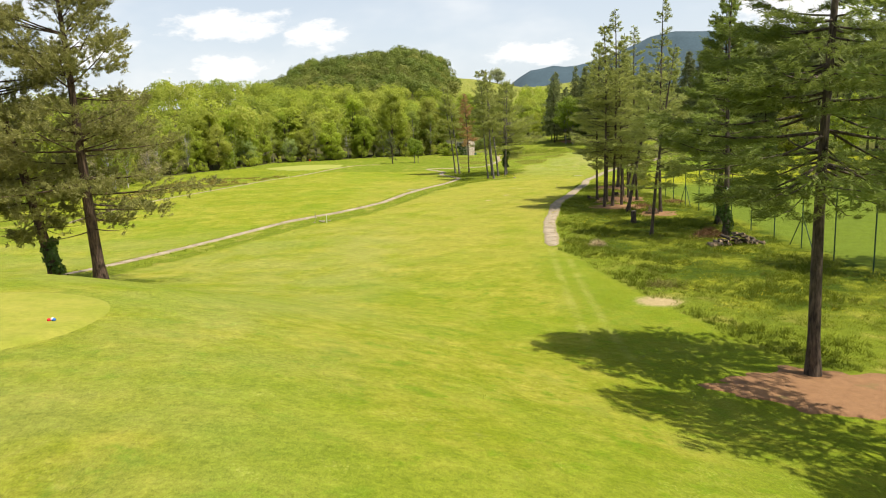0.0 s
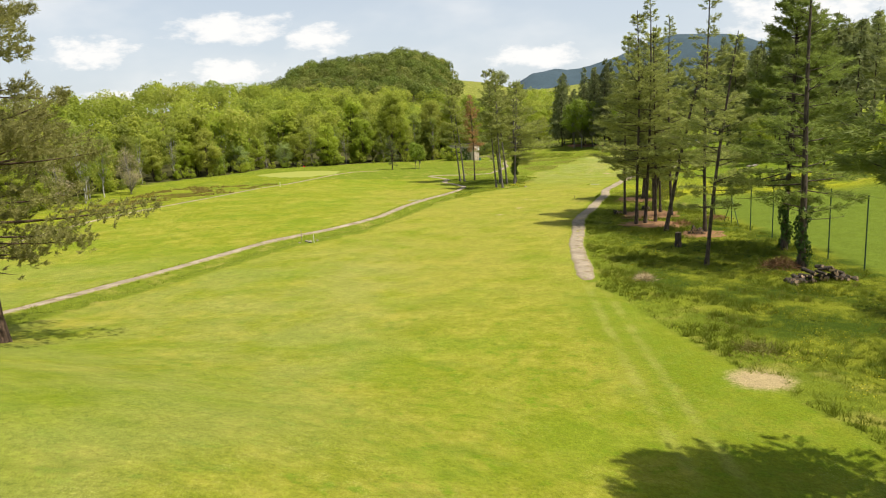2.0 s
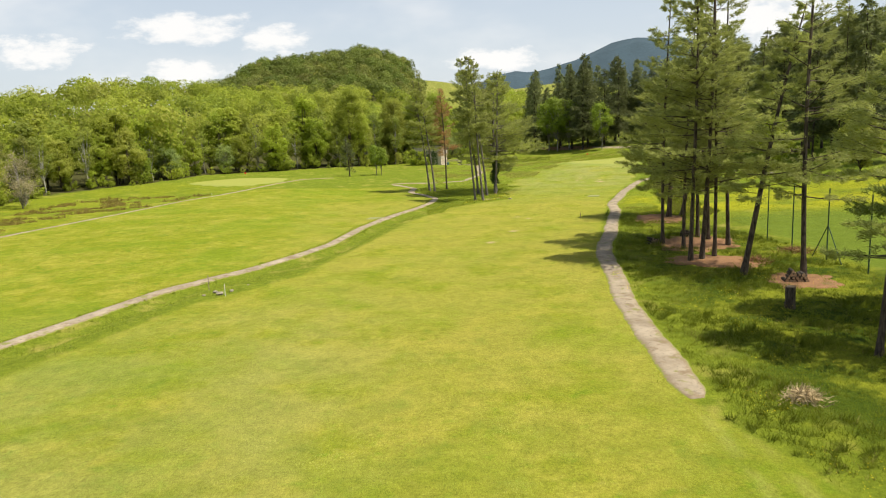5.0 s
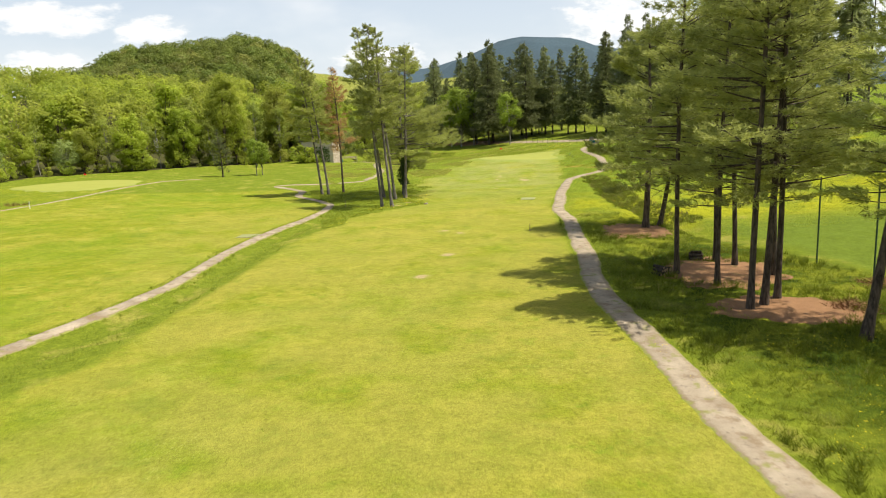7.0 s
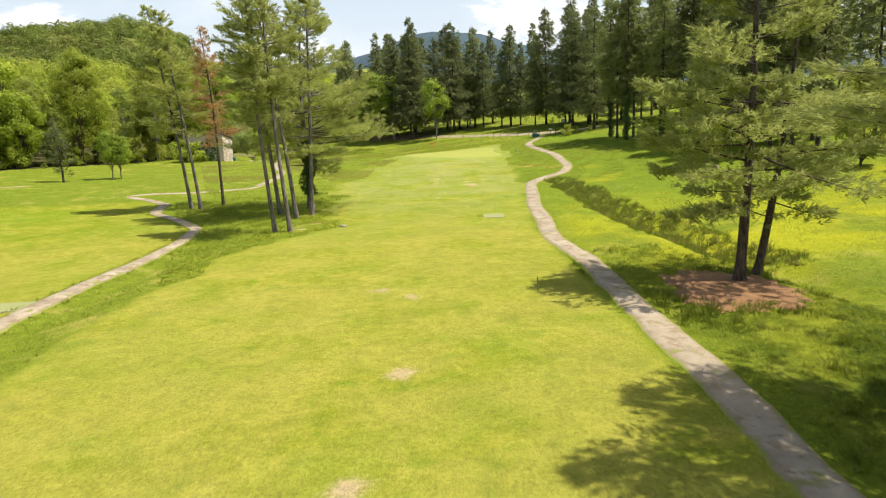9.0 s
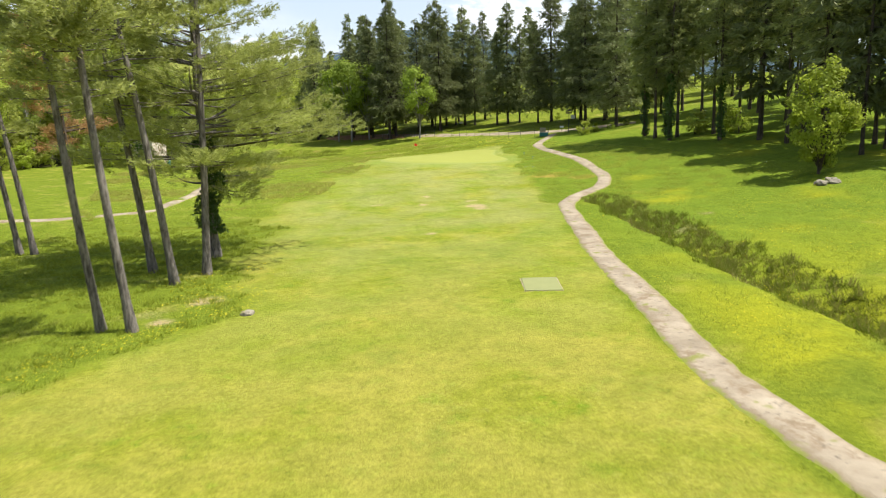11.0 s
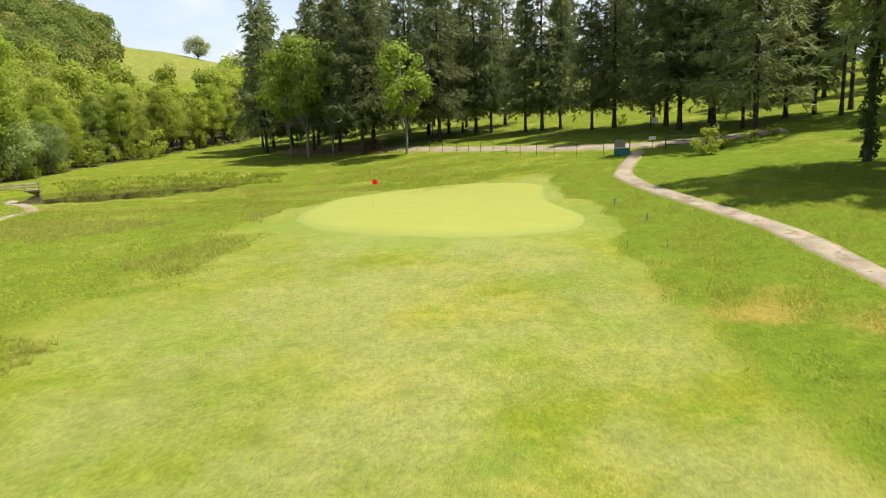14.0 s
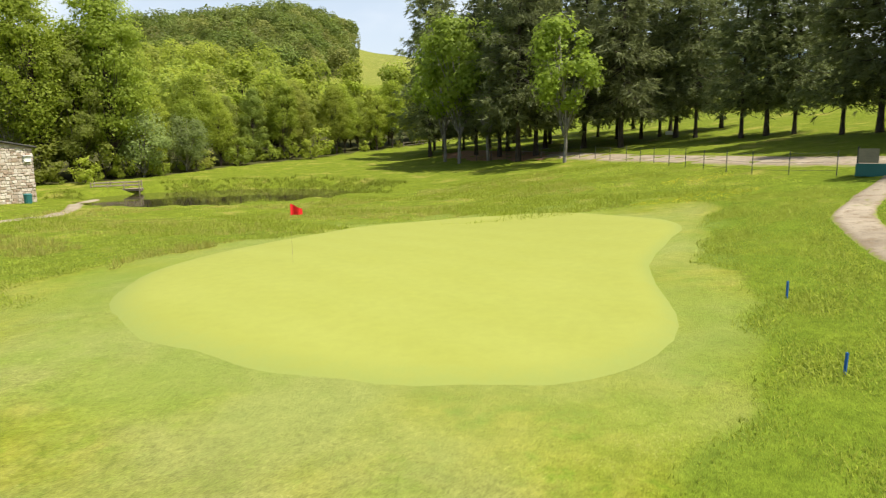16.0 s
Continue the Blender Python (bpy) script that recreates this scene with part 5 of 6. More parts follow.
# ---- grasses, flowers, reeds ----
def meadow(name, label, n, area, keep, length, width, mat, seed, spread=0.35, category="grass", even=False):
    """Grass blades in loose tufts over an area, as one mass."""
    rng = np.random.default_rng(seed)
    x0, x1, y0, y1 = area
    x, y = rng.uniform(x0, x1, n), rng.uniform(y0, y1, n)
    # tufts: pull blades towards centres
    if not even:
        x, y = x + 0.25 * np.sin(x * 5 + 3 * np.sin(y * 2)), y + 0.25 * np.sin(y * 5 + 3 * np.sin(x * 2))
    k = keep(x, y)
    x, y = x[k], y[k]
    lush = 0.6 + 0.8 * np.abs(np.sin(x * 0.9 + 2 * np.sin(y * 0.6)) * np.sin(y * 0.8 + np.sin(x * 0.5)))
    if even:
        lush = rng.uniform(0.6, 1.25, len(x))
    at = np.stack([x, y, height(x, y) - 0.04], -1)
    way = np.zeros_like(at)
    way[:, 2] = 1
    v, f = slivers(rng, at, way, length, width, spread)
    v = v.reshape(-1, 3, 3)
    v[:, 2] = v[:, 0] * 0.5 + v[:, 1] * 0.5 + (v[:, 2] - v[:, 0] * 0.5 - v[:, 1] * 0.5) * lush[:, None]
    ob = mesh_part(name, v.reshape(-1, 3), f, mat)
    return tagged(ob, label, category, kind="stuff")


def off_path(x, y, gap=1.0):
    ok = np.ones(x.shape, bool)
    for line, lo, hi in ((RIGHT_PATH, 65, 236), (LEFT_PATH, 60, 192), (FAR_PATH, 100, 209)):
        ok &= (np.abs(x - line_x(line, y)) > gap) | (y < lo) | (y > hi)
    return ok


def not_litter(x, y):
    ok = np.ones(x.shape, bool)
    for cx, cy, r in ((15.5, 27, 4), (24.5, 95.5, 2.9), (26.5, 104.5, 3.2), (29.8, 123, 3.0), (27, 87.5, 1.7), (14, 44.3, 1.0)):
        ok &= np.hypot(x - cx, y - cy) > r
    return ok




def under_pines(x, y):
    return (rough_at(x, y) > 0.6) & off_path(x, y) & not_litter(x, y) & (x < 31 + np.maximum(0, y - 60) * 0.08)


def shady(x, y):
    """Where tree shade is put into the rough as dark, tall blades rather than thin, sunlit ones."""
    return np.sin(x * 0.55 + 1.7 * np.sin(y * 0.31)) + np.sin(y * 0.43 + 1.3 * np.sin(x * 0.37)) + 0.7 * np.sin(x * 1.4 + y * 1.1)


meadow("rough_grass", "tall lush grass under the pines, coloured dark for their shade", 300000, (10, 34, 30, 135), lambda x, y: under_pines(x, y) & (shady(x, y) > 0.25), 0.46, 0.032, M_BLADE_DARK, 71, 0.55)
meadow("rough_grass", "thin yellow-green grass between the pines", 260000, (10, 34, 30, 135), lambda x, y: under_pines(x, y) & (shady(x, y) < 0.45), 0.26, 0.03, M_BLADE, 98, 0.8)
meadow("sedge", "dead bracken and seeding stems in the rough", 30000, (12, 32, 36, 120), lambda x, y: under_pines(x, y) & (np.abs(shady(x, y) - 0.3) < 0.22), 0.42, 0.035, M_SEDGE, 99, 0.6)
meadow("rough_grass", "long grass on the bank beside the path", 95000, (-36, 22, 55, 190), lambda x, y: (rough_at(x, y) > 0.55) & off_path(x, y, 0.9) & (x > line_x(LEFT_PATH, y)), 0.30, 0.03, M_BLADE, 72, 0.7)
meadow("rough_grass", "long tangled grass round the pine clump", 130000, (2, 24, 138, 184), lambda x, y: (rough_at(x, y) > 0.5) & off_path(x, y) & (x > line_x(LEFT_PATH, y)) & (np.hypot(x - 13.5, y - 156.5) > 1.6), 0.26, 0.032, M_BLADE, 103, 0.7)
meadow("rough_grass", "long meadow grass beyond the ditch", 130000, (30, 76, 118, 212), lambda x, y: (x > line_x(RIGHT_PATH, y) + 1.0), 0.18, 0.035, M_BLADE_FRESH, 73, 0.9, even=True)
meadow("rough_grass", "short lush rough grass beside the green", 240000, (34, 72, 180, 240), lambda x, y: (rough_at(x, y) > 0.4) & off_path(x, y), 0.14, 0.04, M_BLADE_FRESH, 74, 0.9, even=True)
meadow("rough_grass", "rich mid-green rough with soft tufts beside the green", 260000, (53, 74, 196, 236), lambda x, y: (rough_at(x, y) > 0.6) & off_path(x, y), 0.15, 0.035, M_BLADE_FRESH, 97, 0.8, even=True)
meadow("rough_grass", "rough grass left long round the green and pond", 170000, (12, 74, 200, 266), lambda x, y: (rough_at(x, y) > 0.6) & off_path(x, y) & (np.abs(x - line_x(LINK_PATH, y)) > 0.9) & ((x < 40) | (y > 238)) & (pond_d(x, y) > 1.25), 0.16, 0.045, M_BLADE_FRESH, 86, 0.9, even=True)
meadow("rough_grass", "grass creeping over the cart path's edge", 420000, (8, 78, 66, 236), lambda x, y: (np.abs(np.abs(x - line_x(RIGHT_PATH, y)) - 0.98) < 0.26), 0.11, 0.045, M_BLADE, 87, 0.9)
meadow("rough_grass", "grass creeping over the path's edge", 300000, (-35, 6, 60, 176), lambda x, y: (np.abs(np.abs(x - line_x(LEFT_PATH, y)) - 0.84) < 0.28), 0.20, 0.04, M_BLADE, 88, 0.7)
meadow("rough_grass", "grass growing over the tee mat's edge", 40000, (27.8, 32.8, 151, 156.6), lambda x, y: (np.maximum(np.abs((x - 30.3) * 0.9135 - (y - 153.8) * 0.4067) / 0.875, np.abs((x - 30.3) * 0.4067 + (y - 153.8) * 0.9135) / 1.325) > 0.97 + 0.10 * np.sin(x * 9) * np.sin(y * 7)) & (np.hypot(x - 30.3, y - 153.8) < 1.75 + 0.25 * np.sin(4 * np.arctan2(y - 153.8, x - 30.3))), 0.075, 0.026, M_BLADE_FRESH, 89, 1.1, even=True)


def fairway(x, y):
    mid = np.interp(y, [0, 60, 120, 160, 200], [0, -2, 8, 26, 44])
    clumps = np.sin(x * 2.1 + 2.3 * np.sin(y * 1.3)) * np.sin(y * 1.9 + 2.1 * np.sin(x * 1.1)) + 0.6 * np.sin(x * 0.6 + y * 0.45)
    return (np.abs(x - mid) < 20) & (rough_at(x, y) < 0.5) & off_path(x, y) & (clumps > -0.1)


meadow("grass_sprigs", "sprigs of longer grass over the mown fairway", 400000, (-22, 62, 6, 206), fairway, 0.075, 0.03, M_SPRIG, 91, 1.0)
meadow("rough_grass", "tall green grass along the wet ditch", 130000, (30, 54, 126, 182), lambda x, y: np.abs(x - np.interp(y, [118, 132, 150, 158, 170, 180], [35, 37.5, 41.5, 44.5, 48.5, 52])) + 0.9 * np.sin(x * 0.9) * np.sin(y * 0.7) < 2.2, 0.46, 0.04, M_BLADE_DARK, 92, 0.6)
meadow("sedge", "brown sedge tussocks in the wet ditch", 50000, (30, 54, 126, 182), lambda x, y: np.abs(x - np.interp(y, [118, 132, 150, 158, 170, 180], [35, 37.5, 41.5, 44.5, 48.5, 52])) + 0.8 * np.sin(x * 1.3) * np.sin(y * 0.9) < 2.0, 0.48, 0.05, M_SEDGE, 75, 0.55)
meadow("sedge", "long green grass sweeping behind the green", 150000, (22, 70, 236, 268), lambda x, y: (np.sin(x * 0.35) + np.sin(y * 0.5 + x * 0.2) > -0.2) & (pond_d(x, y) > 1.25) & ((x > 42) | (y < 250)), 0.30, 0.045, M_BLADE, 76, 0.7, even=True)
rt = np.random.default_rng(90)
tufts_at = np.stack([rt.uniform(-66, -40, 90), rt.uniform(128, 182, 90)], -1)
tufts_at = tufts_at[tufts_at[:, 0] < line_x(FAR_PATH, tufts_at[:, 1]) - 2.5]
tufts_r = rt.uniform(0.5, 1.5, len(tufts_at))


def in_tufts(x, y):
    near = np.zeros(x.shape, bool)
    for (cx, cy), r in zip(tufts_at, tufts_r):
        near |= ((x - cx) / 1.6) ** 2 + (y - cy) ** 2 < r * r
    return near


meadow("sedge", "brown sedge tussocks in the far meadow", 90000, (-64, -36, 126, 192), in_tufts, 0.5, 0.06, M_TUSSOCK, 77, 0.5)
meadow("reeds", "pale green reeds at the pond's edge", 60000, (12, 50, 256, 292), lambda x, y: ((np.abs(pond_d(x, y) - 1.06) < 0.10) & (y > 274) & (np.hypot(x - 17, y - 276) > 6.0)) | (np.hypot((x - 35) / 1.8, y - 262.8) < 1.9), 0.50, 0.05, M_BLADE_FRESH, 78, 0.4, "reeds")


meadow("rough_grass", "tall pale grass leaning over the pond's far bank", 60000, (12, 50, 252, 292), lambda x, y: (np.abs(pond_d(x, y) - 1.16) < 0.17) & (y > 269) & (np.hypot(x - 17, y - 276) > 5.0) & (np.abs(x - line_x(LINK_PATH, y)) > 1.0), 0.50, 0.05, M_BLADE, 93, 0.5)
meadow("sedge", "brown-tipped long grass between green and pond", 90000, (20, 64, 232, 266), lambda x, y: (np.sin(x * 0.21 + 1.2 * np.sin(y * 0.16)) * np.sin(y * 0.33 + x * 0.1) > 0.05) & (pond_d(x, y) > 1.4) & (rough_at(x, y) > 0.5), 0.26, 0.045, M_SWARD, 95, 0.8)


meadow("sedge", "swept brown-green long grass beside the fairway's end", 150000, (6, 44, 190, 240), lambda x, y: (x < line_x(FAIRWAY_L, y) - 1.5) & (np.abs(x - line_x(LINK_PATH, y)) > 1.2) & (np.sin(x * 0.33 + 1.5 * np.sin(y * 0.21)) + np.sin(y * 0.37 + x * 0.12) > 0.35), 0.34, 0.045, M_SWARD, 101, 0.6)
meadow("rough_grass", "bright lime grass beside the fairway's end", 150000, (6, 44, 186, 240), lambda x, y: (x < line_x(FAIRWAY_L, y) + 3) & (rough_at(x, y) > 0.5) & (np.abs(x - line_x(LINK_PATH, y)) > 1.1), 0.17, 0.045, M_BLADE_FRESH, 102, 0.8, even=True)


def buttercups(label, seed, area, n, keep):
    rng = np.random.default_rng(seed)
    x, y = rng.uniform(area[0], area[1], n), rng.uniform(area[2], area[3], n)
    k = keep(x, y)
    x, y = x[k], y[k]
    at = np.stack([x, y, height(x, y) + rng.uniform(0.18, 0.36, len(x))], -1)
    v, f = leaves(rng, at, np.tile([0, 0, 1.0], (len(x), 1)), 0.036, 0.5)
    tagged(mesh_part("buttercups", v, f, M_FLOWER), label, "flowers", kind="stuff")


def patches(x, y, s=0.5, lim=0.45):
    return np.sin(x * s + 2 * np.sin(y * s * 0.7)) * np.sin(y * s * 1.1 + np.sin(x * s)) > lim


buttercups("yellow buttercups in the rough under pines", 81, (12, 31, 36, 92), 14000, lambda x, y: (rough_at(x, y) > 0.7) & patches(x, y))
buttercups("yellow buttercups beside the ditch and path", 82, (28, 72, 125, 190), 26000, lambda x, y: (x > line_x(RIGHT_PATH, y) + 1.2) & patches(x, y, 0.4, 0.3))
buttercups("bright yellow buttercup drifts behind the green", 83, (58, 76, 228, 256), 26000, lambda x, y: (((x - 66.9) / 3.6) ** 2 + ((y - 236.0) / 1.3) ** 2 < 1) | (((x - 70.0) / 2.4) ** 2 + ((y - 244.0) / 1.6) ** 2 < 1))
buttercups("yellow buttercups under the pine clump", 84, (2, 20, 136, 165), 16000, lambda x, y: (rough_at(x, y) > 0.3) & (rough_at(x, y) < 0.98) & patches(x, y, 0.8, 0.0))
rd = np.random.default_rng(94)
dx, dy = rd.normal(56.2, 1.0, 140), rd.normal(203.4, 0.8, 140)
tagged(mesh_part("daisies", *leaves(rd, np.stack([dx, dy, height(dx, dy) + 0.09], -1), np.tile([0, 0, 1.0], (140, 1)), 0.02, 0.3), M_WHITE), "scattered white daisies in short rough", "flowers", kind="stuff")
buttercups("yellow buttercups in the far meadow", 85, (-72, -40, 120, 200), 9000, lambda x, y: (x < line_x(FAR_PATH, y) - 2) & patches(x, y, 0.3, 0.4))


# ---- house ----
def make_house():
    """Stone gable house: one sunlit end, one shaded long side with ivy, a thin low-pitched roof."""
    ax, ay, bx, by = 13.5, 266.0, 11.2, 260.6
    L = math.hypot(bx - ax, by - ay)
    gx, gy = (bx - ax) / L, (by - ay) / L
    nx, ny = -gy, gx
    nx, ny = (nx, ny) if nx > 0 else (-nx, -ny)
    z0 = 0.8
    rz = math.degrees(math.atan2(ny, nx))
    top = empty("stone_house", ax - nx * 4.5 + gx * L / 2, ay - ny * 4.5 + gy * L / 2, z0, rz)
    # own axes: x out of the gable, y across it (towards a is +)
    bm = bmesh.new()
    h_lo, h_hi = 5.3, 6.3
    side = 1 if (-math.sin(radians(rz)) * (ax - bx) + math.cos(radians(rz)) * (ay - by)) > 0 else -1
    prof = [(-L / 2, 0), (L / 2, 0), (L / 2, h_lo if side > 0 else h_hi), (-L / 2, h_hi if side > 0 else h_lo)]
    a = [bm.verts.new((4.5, y, z)) for y, z in prof]
    b = [bm.verts.new((-4.5, y, z)) for y, z in prof]
    bm.faces.new(a)
    bm.faces.new(b[::-1])
    for i in range(4):
        bm.faces.new((a[i], b[i], b[(i + 1) % 4], a[(i + 1) % 4]))
    bmesh.ops.recalc_face_normals(bm, faces=bm.faces)
    part("wall", bm, M_MORTAR, top, "mortared rubble stone wall")
    bm = bmesh.new()
    ang = math.degrees(math.atan2(h_lo - h_hi, L)) * side
    m = pose(0, 0, (h_lo + h_hi) / 2 + 0.10, ang, 0, 0)
    vs = bmesh.ops.create_cube(bm, size=1, matrix=m @ Matrix.Diagonal((9.7, L + 0.7, 0.14, 1)))["verts"]
    bmesh.ops.bevel(bm, geom=list({e for v in vs for e in v.link_edges}), offset=0.02, segments=1, affect="EDGES")
    part("roof", bm, M_SLATE, top, "thin dark low-pitched roof")
    bm = bmesh.new()
    box(bm, 4.62, side * (L / 2 - 0.7), 4.2, 0.30, 0.75, 0.55, 0, 0.03)
    box(bm, 4.66, side * (L / 2 - 0.7), 4.53, 0.45, 0.95, 0.07, 0, 0.01)
    part("vent_box", bm, M_WHITE, top, "small white box high on the gable")
    rng = np.random.default_rng(91)
    n = 900
    x, z = rng.uniform(-4.4, 3.6, n), rng.uniform(0.1, 4.8, n) ** 1.0
    yv = np.full(n, -side * (L / 2 + 0.08)) + rng.normal(0, 0.06, n)
    out = np.tile([0, -side * 1.0, 0.1], (n, 1))
    ob = mesh_part("ivy", *leaves(rng, np.stack([x, yv, z], -1), out, 0.32, 0.35), M_IVY, top)
    ob["label"] = "dark ivy over the shaded side wall"
    # stones of the sunlit gable
    shapes = []
    for k in range(6):
        bm = bmesh.new()
        vs = bmesh.ops.create_cube(bm, size=1)["verts"]
        for v in vs:
            v.co += Vector((rng.normal(0, 0.03), rng.normal(0, 0.06), rng.normal(0, 0.06)))
        bmesh.ops.bevel(bm, geom=list(bm.edges), offset=0.10, segments=1, affect="EDGES")
        me = bpy.data.meshes.new("stone")
        bm.to_mesh(me)
        bm.free()
        me.materials.append(M_STONE)
        shapes.append(me)
    z, count = 0.05, 0
    while z < 6.2 and count < 290:
        h = rng.uniform(0.20, 0.38)
        y = -L / 2
        while y < L / 2 - 0.08 and count < 290:
            w = min(rng.uniform(0.26, 0.70), L / 2 - y)
            lim = h_hi + (h_lo - h_hi) * ((y + w / 2) * side + L / 2) / L
            if z + h < lim - 0.04 and w > 0.1:
                st = new("stone", shapes[int(rng.integers(6))])
                st.parent = top
                st.matrix_basis = pose(4.5, y + w / 2, z + h / 2 + rng.normal(0, 0.025), rng.normal(0, 4), 0, 0) @ Matrix.Diagonal((0.14 + rng.uniform(0, 0.07), w * rng.uniform(0.8, 0.96), h * rng.uniform(0.72, 0.95), 1))
                count += 1
            y += w
        z += h
    tagged(top, "old rubble stone house with shallow dark roof and ivy", "house")
    bm = bmesh.new()
    rod(bm, (0, 0, 0), (0, 0, 0.85), 0.34, 0.38, 14)
    rod(bm, (0, 0, 0.85), (0, 0, 0.95), 0.40, 0.30, 14)
    bx2, by2 = ax + nx * 0.9 + gx * 1.6, ay + ny * 0.9 + gy * 1.6
    bin_ob = part("bin", bm, M_TEAL, None)
    bin_ob.matrix_world = pose(bx2, by2, ground(bx2, by2))
    tagged(bin_ob, "round green rubbish bin beside the stone house", "bin")


make_house()


# ---- footbridge ----
def make_bridge():
    x, y = 16.6, 276.5
    z = 1.2
    top = empty("footbridge", x, y, z, 12)
    for k in range(18):
        bm = bmesh.new()
        box(bm, -2.6 + k * 0.3, 0, 0, 0.27, 1.5, 0.06, random.uniform(-1, 1), 0.008)
        part("plank", bm, M_WOOD, top)
    for sy in (-0.55, 0.55):
        bm = bmesh.new()
        box(bm, 0, sy, -0.14, 5.4, 0.14, 0.2, 0, 0.01)
        part("beam", bm, M_WOOD, top)
    for sy in (-0.72, 0.72):
        for px in (-2.5, -0.8, 0.9, 2.5):
            bm = bmesh.new()
            box(bm, px, sy, -0.1, 0.11, 0.11, 1.9 if px < 2 else 2.1, 0, 0.01)
            part("post", bm, M_WOOD, top)
        for hz in (0.72, 0.38):
            bm = bmesh.new()
            rod(bm, (-2.5, sy, hz), (2.55, sy, hz + 0.04), 0.05, 0.05, 8)
            part("rail", bm, M_WOOD, top)
    tagged(top, "weathered wooden footbridge with railings over the pond inlet", "footbridge")


make_bridge()


# ---- fences ----
def range_fence():
    """Tall dark posts of the practice range, with thin strung wires."""
    top = empty("range_fence", 31.5, 60, 0)
    pts = []
    for k in range(12):
        y = 44.1 + 5.5 * k
        x = float(np.interp(y, [44, 66, 102, 116, 125], [31.0, 31.8, 33.2, 36.2, 38.6]))
        pts.append((x, y, ground(x, y)))
    inv = Matrix.Translation((-31.5, -60, 0))
    for k, (x, y, z) in enumerate(pts):
        bm = bmesh.new()
        rod(bm, (x - 31.5, y - 60, z - 0.3), (x - 31.5, y - 60, z + 5.9), 0.055, 0.05, 8)
        part("post", bm, M_POST, top)
        if k in (3, 9):
            for s in (-1, 1):
                bm = bmesh.new()
                rod(bm, (x - 31.5, y - 60, z + 2.9), (x - 31.5, y - 60 + s * 2.0, z), 0.04, 0.04, 6)
                part("brace", bm, M_POST, top)
    for h in (5.8,):
        bm = bmesh.new()
        for a, b in zip(pts, pts[1:]):
            rod(bm, (a[0] - 31.5, a[1] - 60, a[2] + h), (b[0] - 31.5, b[1] - 60, b[2] + h), 0.006, 0.006, 4)
        part("wire", bm, M_WIRE, top)
    tagged(top, "tall dark green post fence of the practice range", "fence")


def wire_fence():
    top = empty("wire_fence", 70, 245, 3)
    line = [(58, 292), (64, 283), (69, 275.5), (71.6, 266), (72.4, 258), (73, 251), (73.9, 244.5), (75.2, 240.5), (77, 237.5)]
    p = np.array(line)
    s = np.concatenate([[0], np.cumsum(np.linalg.norm(np.diff(p, axis=0), axis=1))])
    pts = []
    for d in np.arange(0, s[-1], 3.2):
        x, y = float(np.interp(d, s, p[:, 0])), float(np.interp(d, s, p[:, 1]))
        pts.append((x - 70, y - 245, ground(x, y) - 3))
    for x, y, z in pts:
        bm = bmesh.new()
        rod(bm, (x, y, z - 0.3), (x + 0.02, y, z + 1.5), 0.03, 0.028, 7)
        part("post", bm, M_WIRE, top)
    for h in (0.3, 0.8, 1.35):
        bm = bmesh.new()
        for a, b in zip(pts, pts[1:]):
            rod(bm, (a[0], a[1], a[2] + h), (b[0], b[1], b[2] + h), 0.007, 0.007, 4)
        part("wire", bm, M_WIRE, top)
    tagged(top, "low post and wire fence along the gravel track", "fence")


range_fence()
wire_fence()


# ---- golf things ----
def flag(x, y):
    z = ground(x, y) + 0.07
    top = empty("flagstick", x, y, z)
    bm = bmesh.new()
    rod(bm, (0, 0, -0.1), (0, 0, 2.15), 0.004, 0.003, 8)
    part("pole", bm, M_WOOD, top, "thin pale pole")
    bm = bmesh.new()
    n = 8
    rows = []
    for i in range(n + 1):
        u = i / n
        x0, wob = 0.42 * u, 0.05 * math.sin(u * 7)
        drop = -0.10 * u
        rows.append((bm.verts.new((x0, wob, 2.13 + drop - 0.10 * u)), bm.verts.new((x0, wob + 0.02, 1.72 + drop + 0.12 * u)),
                     bm.verts.new((x0, wob + 0.008, 2.13 + drop - 0.10 * u)), bm.verts.new((x0, wob + 0.028, 1.72 + drop + 0.12 * u))))
    for p, q in zip(rows, rows[1:]):
        bm.faces.new((p[0], q[0], q[1], p[1]))
        bm.faces.new((p[2], p[3], q[3], q[2]))
    part("pennant", bm, M_RED, top, "red cloth flag")
    bm = bmesh.new()
    rod(bm, (0, 0, -0.02), (0, 0, 0.006), 0.055, 0.055, 14)
    part("cup", bm, M_WIRE, top, "dark hole cup")
    tagged(top, "red flag on a thin pole in the green", "golf flag")


flag(47.4, 222.0)
flag(-37.3, 202.8)


def stake(x, y, h, mat, label, lean=0, w=0.055):
    bm = bmesh.new()
    box(bm, 0, 0, h / 2 - 0.1, w, w, h + 0.2, 0, w * 0.18)
    ob = part("stake", bm, mat, None)
    ob.matrix_world = pose(x, y, ground(x, y), lean, 0, 15)
    return tagged(ob, label, "stake")


stake(62.2, 216.1, 0.44, M_BLUE, "blue wooden hazard stake in rough grass")
stake(60.7, 210.7, 0.44, M_BLUE, "blue wooden hazard stake in rough grass", 3)
stake(55.8, 205.7, 0.45, M_WIRE, "thin dark metal rod in rough grass", 4, 0.018)
stake(57.5, 204.8, 0.45, M_WIRE, "thin dark metal rod in rough grass", 0, 0.018)
stake(-37.3, 173.8, 1.0, M_WHITE, "white marker post beside the narrow path")
stake(6.1, 157.6, 0.9, M_WOOD, "thin wooden post at the end of the path")
stake(-15.2, 91.9, 0.95, M_WHITE, "pale marker post beside the culvert stones", 4)
stake(-17.1, 94.5, 1.2, M_WOOD, "weathered leaning post beside the path", -8)
